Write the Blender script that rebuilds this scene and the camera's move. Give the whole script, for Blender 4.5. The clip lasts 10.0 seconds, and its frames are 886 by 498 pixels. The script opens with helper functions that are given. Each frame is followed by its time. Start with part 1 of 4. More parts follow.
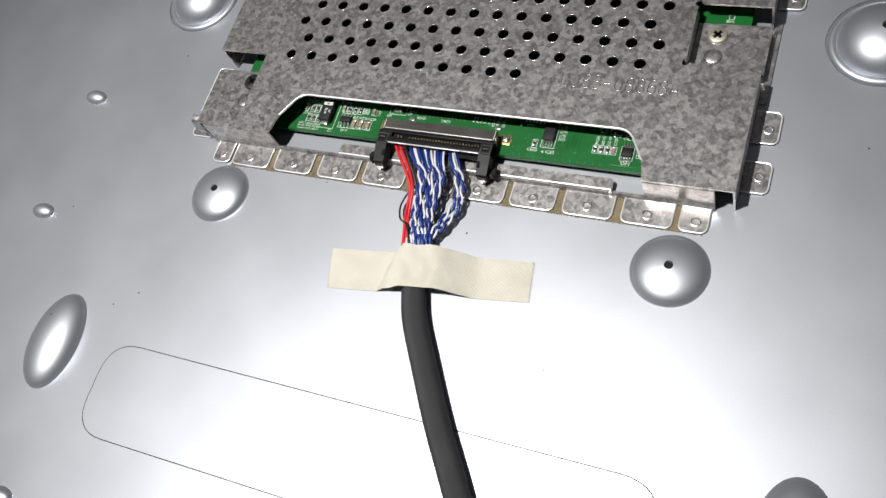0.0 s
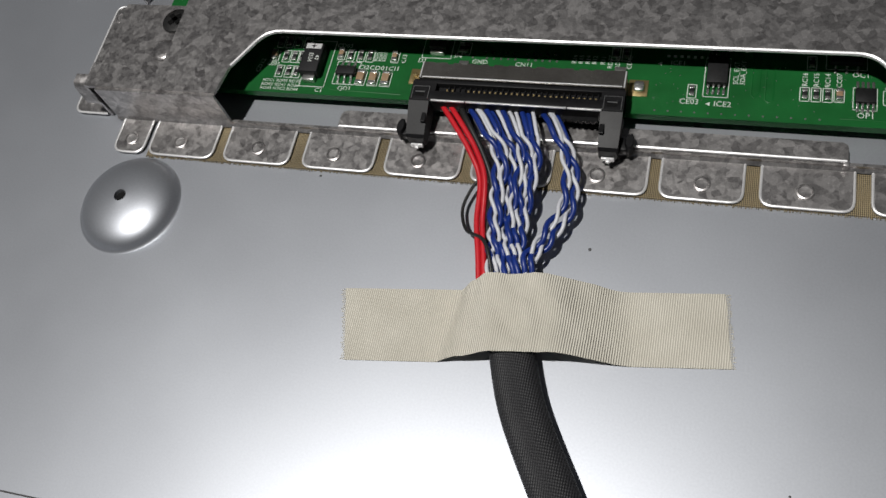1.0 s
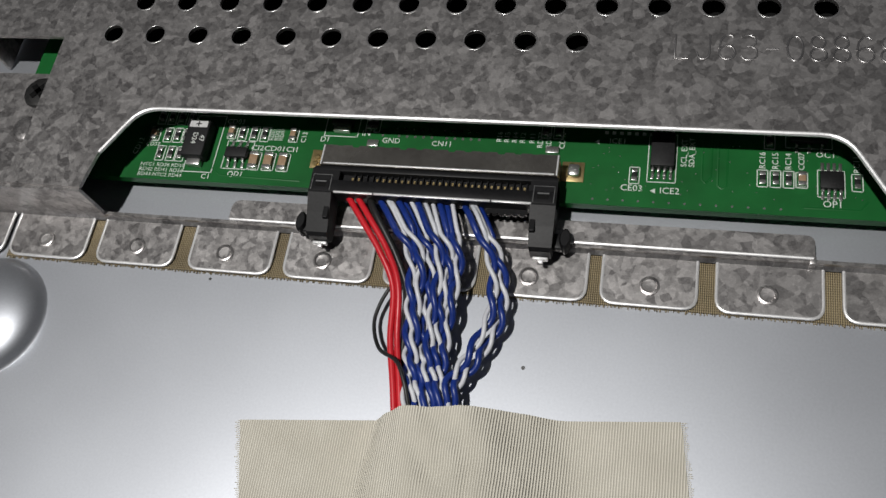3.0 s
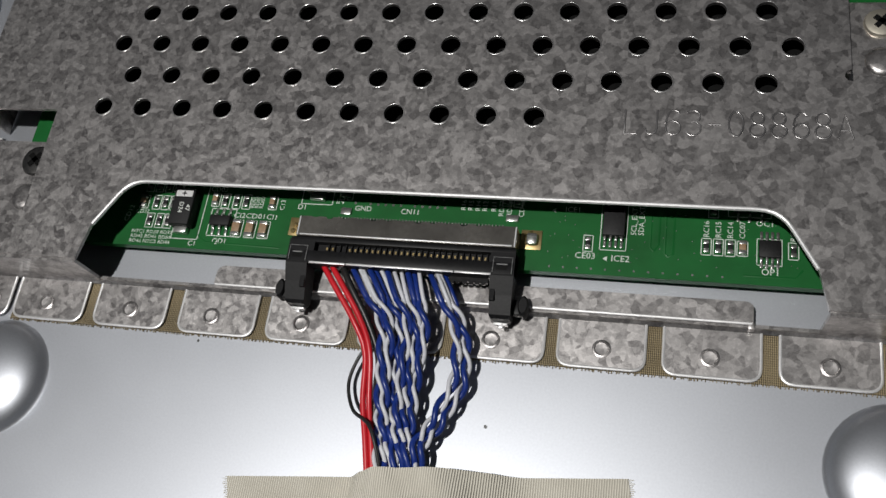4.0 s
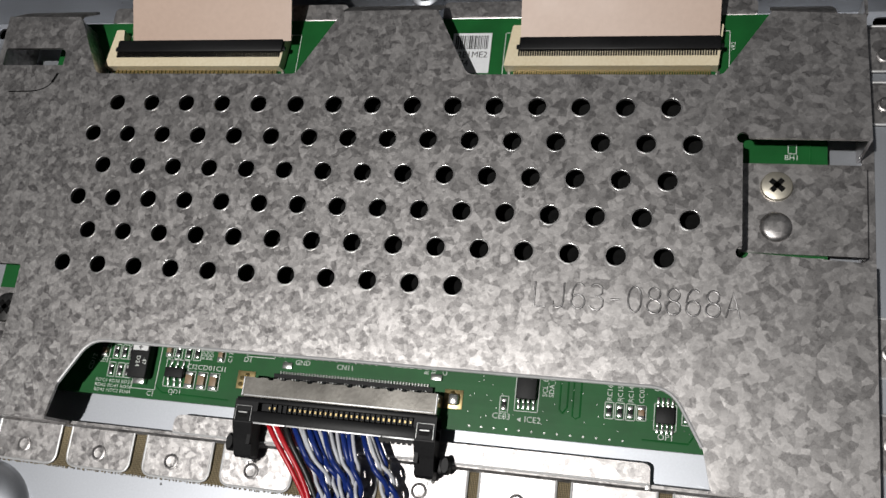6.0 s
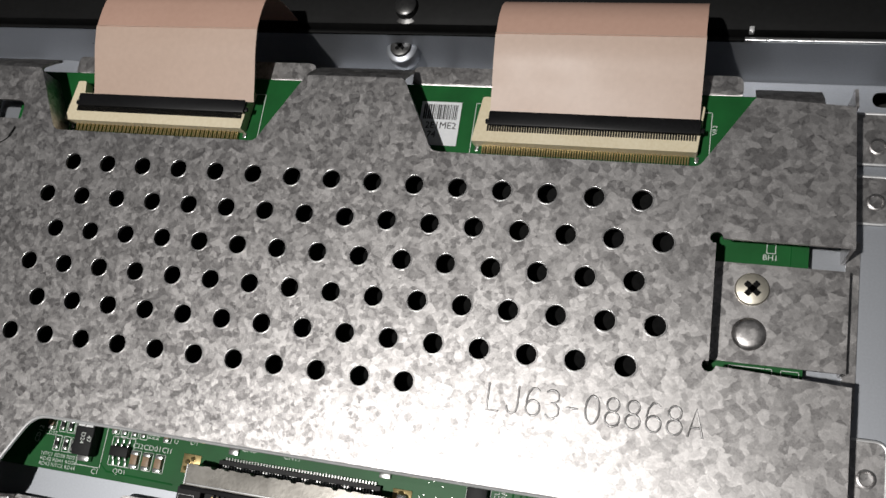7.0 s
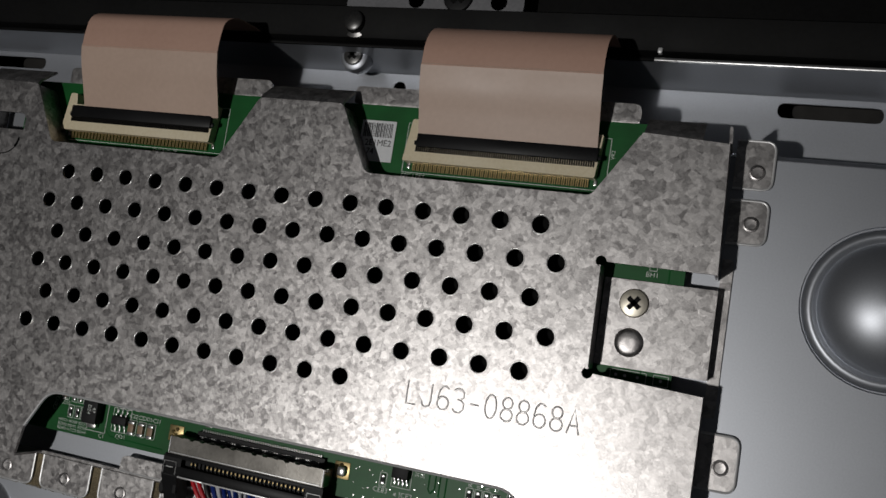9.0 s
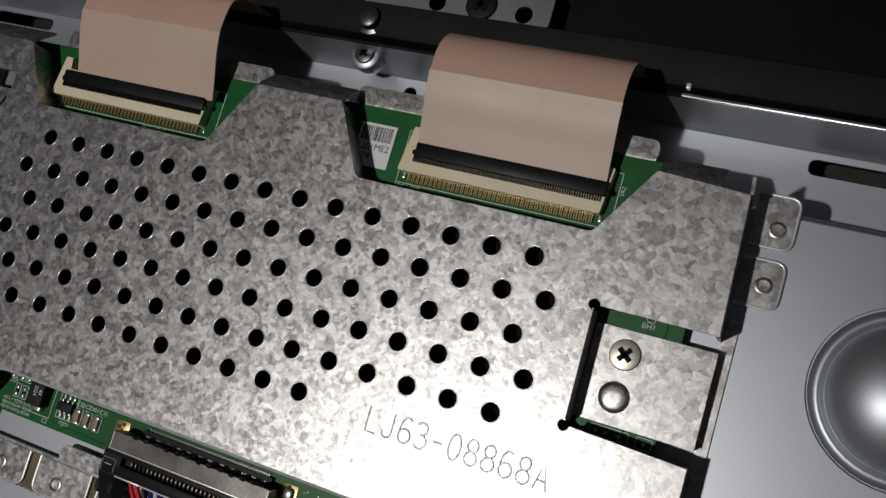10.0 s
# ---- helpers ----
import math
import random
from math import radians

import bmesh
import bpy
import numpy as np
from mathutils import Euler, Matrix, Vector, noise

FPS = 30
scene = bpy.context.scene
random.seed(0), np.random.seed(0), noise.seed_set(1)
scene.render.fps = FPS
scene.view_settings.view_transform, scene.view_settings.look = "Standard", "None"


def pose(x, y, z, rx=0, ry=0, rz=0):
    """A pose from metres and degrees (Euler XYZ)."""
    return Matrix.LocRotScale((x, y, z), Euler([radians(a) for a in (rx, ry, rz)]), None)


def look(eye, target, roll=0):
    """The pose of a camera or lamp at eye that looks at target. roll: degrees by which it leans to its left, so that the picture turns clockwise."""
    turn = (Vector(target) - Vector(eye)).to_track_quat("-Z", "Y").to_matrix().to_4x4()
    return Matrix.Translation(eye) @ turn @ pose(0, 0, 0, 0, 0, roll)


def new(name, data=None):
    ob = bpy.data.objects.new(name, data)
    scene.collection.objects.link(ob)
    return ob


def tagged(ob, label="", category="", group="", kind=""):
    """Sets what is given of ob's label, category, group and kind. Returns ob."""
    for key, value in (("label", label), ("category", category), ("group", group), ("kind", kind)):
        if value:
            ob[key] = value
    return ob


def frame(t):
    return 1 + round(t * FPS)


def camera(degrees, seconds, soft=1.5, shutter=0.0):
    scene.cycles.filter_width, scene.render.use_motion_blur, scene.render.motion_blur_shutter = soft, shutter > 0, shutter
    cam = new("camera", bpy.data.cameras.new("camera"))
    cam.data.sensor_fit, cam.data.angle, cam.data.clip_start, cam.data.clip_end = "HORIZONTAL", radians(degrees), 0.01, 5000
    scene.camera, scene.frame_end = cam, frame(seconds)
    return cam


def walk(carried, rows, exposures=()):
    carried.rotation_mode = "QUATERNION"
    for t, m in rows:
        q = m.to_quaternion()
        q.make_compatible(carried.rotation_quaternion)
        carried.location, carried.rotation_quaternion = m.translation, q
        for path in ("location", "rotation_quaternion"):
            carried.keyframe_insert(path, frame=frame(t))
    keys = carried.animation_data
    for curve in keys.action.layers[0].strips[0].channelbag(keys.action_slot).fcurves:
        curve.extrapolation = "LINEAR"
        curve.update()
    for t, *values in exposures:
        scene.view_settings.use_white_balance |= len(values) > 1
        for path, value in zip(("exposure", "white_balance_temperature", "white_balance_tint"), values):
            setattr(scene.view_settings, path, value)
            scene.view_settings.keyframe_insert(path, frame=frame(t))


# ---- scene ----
CM = 0.01
cam = camera(53.4, 10.0, soft=1.5)
# the path in centimetres over the back panel: seconds, eye, target, roll
PATH = [
    (0, (18.189, -14.978, 23.65), (17.414, -14.318, 21.929), -35.3),
    (0.3, (13.721, -12.141, 20.432), (13.126, -11.562, 18.612), -34.4),
    (0.5, (12.334, -11.909, 18.368), (11.718, -11.208, 16.599), -30.7),
    (1, (9.913, -11.937, 14.262), (9.367, -11.15, 12.507), -25.2),
    (1.5, (9.201, -10.751, 13.155), (8.686, -9.925, 11.408), -23.9),
    (2, (9.454, -9.615, 13.201), (8.956, -8.82, 11.434), -24.6),
    (3.5, (10.071, -8.751, 12.82), (9.643, -7.973, 11.028), -22.4),
    (4, (10.656, -7.941, 14.362), (10.192, -7.212, 12.558), -26.4),
    (4.5, (11.385, -7.041, 15.126), (10.919, -6.369, 13.301), -28.5),
    (5, (11.745, -6.076, 15.948), (11.265, -5.449, 14.111), -31.7),
    (6.5, (12.54, -2.66, 16.884), (12.049, -2.153, 15.012), -39.3),
    (7, (13.222, -1.393, 16.259), (12.682, -0.914, 14.394), -41.4),
    (7.5, (15.304, 0.052, 14.813), (14.702, 0.454, 12.949), -43.6),
    (8, (15.942, 0.297, 15.368), (15.358, 0.603, 13.48), -50.4),
    (8.5, (16.186, 0.723, 16.886), (15.571, 0.955, 14.997), -59.2),
    (9, (16.324, 1.404, 18.386), (15.672, 1.574, 16.502), -67.3),
    (9.5, (16.382, 1.625, 18.981), (15.686, 1.76, 17.11), -71.6),
    (9.8, (16.495, 2.236, 18.254), (15.774, 2.387, 16.395), -68.7),
    (10, (16.478, 1.688, 16.826), (15.776, 1.893, 14.965), -58.4),
]
EXPOSE = [(0, 1.35), (0.5, 0.9), (1, 0.55), (2, 0.5), (3.5, 0.5), (5, 0.3), (6.5, 0.5), (7.5, 0.15), (8.5, -0.65), (9.5, -0.8), (10, -0.4)]
walk(cam, [(t, look([a * CM for a in eye], [a * CM for a in target], roll)) for t, eye, target, roll in PATH], EXPOSE)

# ---- light: one small lamp fixed high over the panel in a dark room, in place of a torch carried with the camera ----
world = bpy.data.worlds.new("dark_room")
world.use_nodes = True
world.node_tree.nodes["Background"].inputs["Color"].default_value = (0.88, 0.92, 1.0, 1)
world.node_tree.nodes["Background"].inputs["Strength"].default_value = 0.03
scene.world = world
torch = bpy.data.lights.new("torch", "SPOT")
torch.energy, torch.shadow_soft_size, torch.color = 26, 0.013, (1.0, 0.98, 0.95)
torch.spot_size, torch.spot_blend = radians(36), 1.0
new("torch", torch).matrix_world = look((-0.115, -0.21, 1.0), (0.03, -0.02, 0.0))


# ---- materials ----
def material(name, colour, rough=0.5, metal=0.0):
    m = bpy.data.materials.new(name)
    m.use_nodes = True
    b = m.node_tree.nodes["Principled BSDF"]
    b.inputs["Base Color"].default_value = (*colour, 1)
    b.inputs["Roughness"].default_value = rough
    b.inputs["Metallic"].default_value = metal
    return m, m.node_tree, b


def node(nt, kind, **values):
    n = nt.nodes.new(kind)
    for key, value in values.items():
        n.inputs[key.replace("_", " ")].default_value = value
    return n


def coords(nt):
    return nt.nodes.new("ShaderNodeTexCoord").outputs["Object"]


def blend(nt, fac, a, b):
    """A colour between a and b."""
    n = nt.nodes.new("ShaderNodeMix")
    n.data_type = "RGBA"
    n.inputs["A"].default_value, n.inputs["B"].default_value = (*a, 1), (*b, 1)
    nt.links.new(fac, n.inputs["Factor"])
    return n.outputs["Result"]


def span(nt, value, lo, hi, a, b):
    n = nt.nodes.new("ShaderNodeMapRange")
    for i, v in enumerate((lo, hi, a, b)):
        n.inputs[i + 1].default_value = v
    nt.links.new(value, n.inputs[0])
    return n.outputs[0]


def bump(nt, b, height, strength, distance):
    n = node(nt, "ShaderNodeBump", Strength=strength, Distance=distance)
    nt.links.new(height, n.inputs["Height"])
    nt.links.new(n.outputs["Normal"], b.inputs["Normal"])


def grainy(name, dark, light, rough=0.5, metal=0.0, scale=800, relief=0.15, patch=60, uneven=0.055):
    """A plain surface with fine grain, larger faint patches and uneven gloss."""
    m, nt, b = material(name, light, rough, metal)
    c = coords(nt)
    fine, wide = node(nt, "ShaderNodeTexNoise", Scale=scale, Detail=4), node(nt, "ShaderNodeTexNoise", Scale=patch, Detail=5)
    nt.links.new(c, fine.inputs["Vector"])
    nt.links.new(c, wide.inputs["Vector"])
    both = nt.nodes.new("ShaderNodeMath")
    both.operation = "ADD"
    nt.links.new(fine.outputs["Fac"], both.inputs[0])
    nt.links.new(wide.outputs["Fac"], both.inputs[1])
    nt.links.new(blend(nt, span(nt, both.outputs[0], 0.7, 1.3, 0, 1), dark, light), b.inputs["Base Color"])
    nt.links.new(span(nt, wide.outputs["Fac"], 0.3, 0.7, rough - uneven, rough + uneven), b.inputs["Roughness"])
    if relief:
        bump(nt, b, fine.outputs["Fac"], relief, 0.0002)
    return m


def spangled():
    """Hot-dip galvanised steel: crystal patches of different grey and gloss."""
    m, nt, b = material("galvanised_steel", (0.4, 0.4, 0.4), 0.45, 0.92)
    c = coords(nt)
    warp = node(nt, "ShaderNodeTexNoise", Scale=700, Detail=4)
    nt.links.new(c, warp.inputs["Vector"])
    move = nt.nodes.new("ShaderNodeVectorMath")
    move.operation = "MULTIPLY_ADD"
    nt.links.new(warp.outputs["Color"], move.inputs[0])
    move.inputs[1].default_value = (0.0008, 0.0008, 0.0008)
    nt.links.new(c, move.inputs[2])
    grey = None
    for scale, weight in ((610, 0.6), (1400, 0.42)):
        cell, mono = node(nt, "ShaderNodeTexVoronoi", Scale=scale), nt.nodes.new("ShaderNodeSeparateColor")
        nt.links.new(move.outputs[0], cell.inputs["Vector"])
        nt.links.new(cell.outputs["Color"], mono.inputs[0])
        add = nt.nodes.new("ShaderNodeMath")
        add.operation = "MULTIPLY_ADD"
        nt.links.new(mono.outputs[0], add.inputs[0])
        add.inputs[1].default_value = weight
        if grey:
            nt.links.new(grey, add.inputs[2])
        else:
            add.inputs[2].default_value = 0.0
        grey = add.outputs[0]
        facet = cell.outputs["Color"]
    grain = node(nt, "ShaderNodeTexNoise", Scale=3200, Detail=5, Roughness=0.7)
    nt.links.new(c, grain.inputs["Vector"])
    add = nt.nodes.new("ShaderNodeMath")
    add.operation = "MULTIPLY_ADD"
    nt.links.new(grain.outputs["Fac"], add.inputs[0])
    add.inputs[1].default_value = 0.9
    nt.links.new(grey, add.inputs[2])
    nt.links.new(blend(nt, span(nt, add.outputs[0], 0.45, 1.45, 0, 1), (0.275, 0.263, 0.26), (0.63, 0.607, 0.597)), b.inputs["Base Color"])
    nt.links.new(span(nt, grey, 0.1, 0.85, 0.34, 0.405), b.inputs["Roughness"])
    bump(nt, b, add.outputs[0], 0.12, 0.0001)
    # each crystal reflects at an angle of its own
    tilt = nt.nodes.new("ShaderNodeVectorMath")
    tilt.operation = "MULTIPLY_ADD"
    nt.links.new(facet, tilt.inputs[0])
    tilt.inputs[1].default_value = (0.034, 0.034, 0.034)
    tilt.inputs[2].default_value = (-0.017, -0.017, -0.017)
    lean = nt.nodes.new("ShaderNodeVectorMath")
    nt.links.new(nt.nodes.new("ShaderNodeNewGeometry").outputs["Normal"], lean.inputs[0])
    nt.links.new(tilt.outputs[0], lean.inputs[1])
    unit = nt.nodes.new("ShaderNodeVectorMath")
    unit.operation = "NORMALIZE"
    nt.links.new(lean.outputs[0], unit.inputs[0])
    nt.links.new(unit.outputs[0], b.inputs["Normal"].links[0].from_node.inputs["Normal"])
    return m


def woven(name, dark, light, scale, rough, along="X", relief=0.5, cross=0.5):
    """Cloth with fine ribs."""
    m, nt, b = material(name, light, rough)
    c = coords(nt)
    one = nt.nodes.new("ShaderNodeTexWave")
    one.bands_direction = along
    one.inputs["Scale"].default_value, one.inputs["Distortion"].default_value = scale, 0.6
    two = nt.nodes.new("ShaderNodeTexWave")
    two.bands_direction = "Y" if along == "X" else "X"
    two.inputs["Scale"].default_value = scale * 0.8
    stain = node(nt, "ShaderNodeTexNoise", Scale=120, Detail=5)
    for n in (one, two, stain):
        nt.links.new(c, n.inputs["Vector"])
    both = nt.nodes.new("ShaderNodeMath")
    both.operation = "MULTIPLY_ADD"
    nt.links.new(two.outputs["Fac"], both.inputs[0])
    both.inputs[1].default_value = cross
    nt.links.new(one.outputs["Fac"], both.inputs[2])
    third = nt.nodes.new("ShaderNodeMath")
    third.operation = "ADD"
    nt.links.new(both.outputs[0], third.inputs[0])
    nt.links.new(stain.outputs["Fac"], third.inputs[1])
    nt.links.new(blend(nt, span(nt, third.outputs[0], 0.6, 1.8, 0, 1), dark, light), b.inputs["Base Color"])
    bump(nt, b, both.outputs[0], relief, 0.0002)
    return m


def board_green():
    m, nt, b = material("solder_mask", (0.01, 0.1, 0.03), 0.45)
    b.inputs["Specular IOR Level"].default_value = 0.3
    c = coords(nt)
    brick = node(nt, "ShaderNodeTexBrick", Scale=130, Mortar_Size=0.04)
    brick.offset = 0.37
    wide = node(nt, "ShaderNodeTexNoise", Scale=180, Detail=3)
    for n in (brick, wide):
        nt.links.new(c, n.inputs["Vector"])
    nt.links.new(blend(nt, wide.outputs["Fac"], (0.003, 0.06, 0.011), (0.008, 0.135, 0.027)), b.inputs["Base Color"])
    bump(nt, b, brick.outputs["Fac"], 0.05, 0.0001)
    return m


def speckled(m, scale, size, colour):
    """Sparse small dirt specks over a grainy surface."""
    nt = m.node_tree
    b = nt.nodes["Principled BSDF"]
    dots = node(nt, "ShaderNodeTexVoronoi", Scale=scale)
    nt.links.new(coords(nt), dots.inputs["Vector"])
    mono = nt.nodes.new("ShaderNodeSeparateColor")
    nt.links.new(dots.outputs["Color"], mono.inputs[0])
    few = span(nt, mono.outputs[0], 0.8, 0.81, 0.0, size)
    near = nt.nodes.new("ShaderNodeMath")
    near.operation = "LESS_THAN"
    nt.links.new(dots.outputs["Distance"], near.inputs[0])
    nt.links.new(few, near.inputs[1])
    was = b.inputs["Base Color"].links[0].from_socket
    mix = nt.nodes.new("ShaderNodeMix")
    mix.data_type = "RGBA"
    nt.links.new(near.outputs[0], mix.inputs["Factor"])
    nt.links.new(was, mix.inputs["A"])
    mix.inputs["B"].default_value = (*colour, 1)
    nt.links.new(mix.outputs["Result"], b.inputs["Base Color"])
    return m


STEEL = spangled()
CHASSIS = speckled(grainy("zinc_plated_sheet", (0.45, 0.467, 0.503), (0.5, 0.52, 0.558), 0.45, 0.86, 2500, 0.012, 25, 0.015), 110, 0.035, (0.1, 0.1, 0.1))
FRAME = grainy("dark_edge_frame", (0.004, 0.004, 0.004), (0.007, 0.007, 0.007), 0.55, 0, 900, 0.03)
FRAME.node_tree.nodes["Principled BSDF"].inputs["Specular IOR Level"].default_value = 0.1
# black that stands for the shade inside the vent holes
VOID = grainy("vent_shade_black", (0.006, 0.006, 0.006), (0.012, 0.012, 0.012), 0.9, 0, 900, 0)
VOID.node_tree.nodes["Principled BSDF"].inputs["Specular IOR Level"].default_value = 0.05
RAIL = grainy("bright_rail_steel", (0.4, 0.4, 0.4), (0.55, 0.55, 0.55), 0.3, 0.9, 1500, 0.05)
GROOVE = grainy("stamped_groove", (0.04, 0.04, 0.04), (0.09, 0.09, 0.09), 0.5, 0.4, 1500, 0.05)
# pale steel; also carries the highlights of rims, bends and lips as colour
BRIGHT = grainy("pale_steel_and_highlight", (0.68, 0.68, 0.68), (0.82, 0.82, 0.82), 0.4, 0.5, 2500, 0.1)
GREEN = board_green()
TABLE = grainy("dark_table_top", (0.015, 0.014, 0.013), (0.03, 0.028, 0.026), 0.6, 0, 300, 0.1)
SILK = grainy("silkscreen_ink", (0.55, 0.6, 0.55), (0.75, 0.78, 0.74), 0.6, 0, 3000, 0)
BLACK = grainy("black_plastic", (0.005, 0.005, 0.0055), (0.011, 0.011, 0.012), 0.45, 0, 2000, 0.06)
BLACK.node_tree.nodes["Principled BSDF"].inputs["Specular IOR Level"].default_value = 0.2
CHIP = grainy("chip_epoxy", (0.006, 0.006, 0.0065), (0.014, 0.014, 0.015), 0.6, 0, 3000, 0.08)
CHIP.node_tree.nodes["Principled BSDF"].inputs["Specular IOR Level"].default_value = 0.3
IVORY = grainy("ivory_plastic", (0.72, 0.62, 0.42), (0.82, 0.73, 0.54), 0.45, 0, 1500, 0.05)
GOLD = grainy("gilt_contact", (0.42, 0.31, 0.14), (0.58, 0.45, 0.22), 0.35, 0.85, 2000, 0)
SOLDER = grainy("solder", (0.55, 0.55, 0.53), (0.75, 0.75, 0.73), 0.25, 0.9, 2500, 0.1)
SHELL = grainy("connector_shell_steel", (0.22, 0.205, 0.185), (0.31, 0.295, 0.27), 0.25, 0.9, 1500, 0.05)
CERAMIC = grainy("capacitor_ceramic", (0.22, 0.14, 0.08), (0.34, 0.23, 0.14), 0.45, 0, 3000, 0.05)
TAPE = woven("acetate_cloth_tape", (0.55, 0.52, 0.435), (0.9, 0.86, 0.755), 800, 0.7, "X", 0.8, 0.06)
GASKET = woven("conductive_mesh", (0.03, 0.022, 0.012), (0.36, 0.29, 0.17), 1000, 0.5, "X", 0.6)
SLEEVE = woven("braided_sleeve", (0.005, 0.005, 0.006), (0.034, 0.034, 0.037), 800, 0.55, "X", 0.5)
FILM = grainy("flat_cable_film", (0.53, 0.385, 0.305), (0.58, 0.425, 0.34), 0.45, 0, 900, 0.01, 40)
FILM_PINK = grainy("flat_cable_bare_film", (0.53, 0.335, 0.26), (0.57, 0.365, 0.285), 0.38, 0, 900, 0.01, 40)
RED = grainy("red_insulation", (0.5, 0.01, 0.02), (0.62, 0.02, 0.03), 0.35, 0, 2000, 0.05)
BLUE = grainy("blue_insulation", (0.006, 0.022, 0.15), (0.012, 0.038, 0.24), 0.35, 0, 2000, 0.05)
WHITE = grainy("white_insulation", (0.55, 0.56, 0.6), (0.7, 0.71, 0.74), 0.4, 0, 2000, 0.05)
DARKWIRE = grainy("black_insulation", (0.01, 0.01, 0.01), (0.02, 0.02, 0.02), 0.4, 0, 2000, 0.05)
PAPER = grainy("label_paper", (0.72, 0.73, 0.75), (0.8, 0.81, 0.82), 0.6, 0, 2000, 0.02)
INK = grainy("label_ink", (0.015, 0.015, 0.015), (0.03, 0.03, 0.03), 0.6, 0, 2000, 0)
DARKSTEEL = grainy("dark_turned_steel", (0.09, 0.09, 0.09), (0.16, 0.155, 0.15), 0.35, 0.9, 1500, 0.05)
STAMP = grainy("stamped_steel", (0.36, 0.35, 0.35), (0.46, 0.45, 0.45), 0.38, 0.95, 1500, 0.05)
MOUNT = grainy("dull_grey_steel", (0.16, 0.16, 0.17), (0.22, 0.22, 0.23), 0.55, 0.4, 1500, 0.03)
SCREW = grainy("nickel_screw", (0.6, 0.56, 0.47), (0.76, 0.71, 0.6), 0.4, 0.9, 1500, 0.05)


# ---- mesh helpers, in centimetres ----
def thing(name, label, category, group="", kind="", at=(0, 0, 0)):
    ob = new(name)
    ob.location = [a * CM for a in at]
    ob.empty_display_size = 0.01
    return tagged(ob, label, category, group, kind)


def finish(bm, name, mat, smooth=0):
    bmesh.ops.recalc_face_normals(bm, faces=bm.faces)
    for v in bm.verts:
        v.co *= CM
    me = bpy.data.meshes.new(name)
    bm.to_mesh(me)
    bm.free()
    me.materials.append(mat)
    if smooth:
        me.shade_smooth()
        me.set_sharp_from_angle(angle=radians(smooth))
    return me


def part(name, bm, mat, parent=None, label="", smooth=35):
    ob = new(name, finish(bm, name, mat, smooth))
    if parent:
        ob.parent = parent
        base = Vector((0, 0, 0))
        p = parent
        while p:
            base += p.location
            p = p.parent
        ob.location = -base
    return tagged(ob, label) if label else ob


def repeat(first, steps):
    """Alike pieces beside the first, each shifted by (x, y, z)."""
    for step in steps:
        ob = new(first.name.split(".")[0], first.data)
        ob.parent = first.parent
        ob.location = first.location + Vector(step) * CM


def box(bm, x0, x1, y0, y1, z0, z1, bevel=0.0):
    made = bmesh.ops.create_cube(bm, size=1)["verts"]
    for v in made:
        v.co = ((x0 + x1) / 2 + v.co.x * (x1 - x0), (y0 + y1) / 2 + v.co.y * (y1 - y0), (z0 + z1) / 2 + v.co.z * (z1 - z0))
    if bevel:
        edges = list({e for v in made for e in v.link_edges})
        bmesh.ops.bevel(bm, geom=edges, offset=bevel, segments=2, affect="EDGES", profile=0.5)
    return bm


def ring(x, y, r, n=24, squash=1.0):
    return [(x + r * math.cos(2 * math.pi * i / n), y + squash * r * math.sin(2 * math.pi * i / n)) for i in range(n)]


def rounded(points, radii, n=5):
    """A polygon with its corners rounded; radii: one for all, or one a corner."""
    out = []
    for i, p in enumerate(points):
        r = radii if isinstance(radii, (int, float)) else radii[i]
        p = Vector(p)
        a, b = Vector(points[i - 1]) - p, Vector(points[(i + 1) % len(points)]) - p
        if r <= 0:
            out.append(tuple(p))
            continue
        r = min(r, a.length * 0.49, b.length * 0.49)
        p0, p1 = p + a.normalized() * r, p + b.normalized() * r
        for k in range(n + 1):
            t = k / n
            q = p0 * (1 - t) ** 2 + p * 2 * t * (1 - t) + p1 * t ** 2
            out.append((q.x, q.y))
    return out


def plate(bm, outer, holes, z0, z1):
    """A flat sheet between z0 and z1 with holes through it."""
    edges = []
    for loop in (outer, *holes):
        vs = [bm.verts.new((x, y, z1)) for x, y in loop]
        edges += [bm.edges.new((vs[i - 1], vs[i])) for i in range(len(vs))]
    faces = [f for f in bmesh.ops.triangle_fill(bm, use_beauty=True, edges=edges, normal=(0, 0, 1))["geom"] if isinstance(f, bmesh.types.BMFace)]
    grown = bmesh.ops.extrude_face_region(bm, geom=faces, use_keep_orig=True)["geom"]
    for v in grown:
        if isinstance(v, bmesh.types.BMVert):
            v.co.z = z0
    return bm


def turned(bm, profile, x, y, n=32, sx=1.0, sy=1.0):
    """A solid of revolution about the upright through (x, y); profile: (radius, z) from the rim inwards."""
    loops = []
    for r, z in profile:
        loops.append([bm.verts.new((x + sx * r * math.cos(2 * math.pi * i / n), y + sy * r * math.sin(2 * math.pi * i / n), z)) for i in range(n)] if r > 1e-6 else [bm.verts.new((x, y, z))])
    for a, b in zip(loops, loops[1:]):
        for i in range(n):
            if len(b) == 1:
                bm.faces.new((a[i - 1], a[i], b[0]))
            else:
                bm.faces.new((a[i - 1], a[i], b[i], b[i - 1]))
    return bm


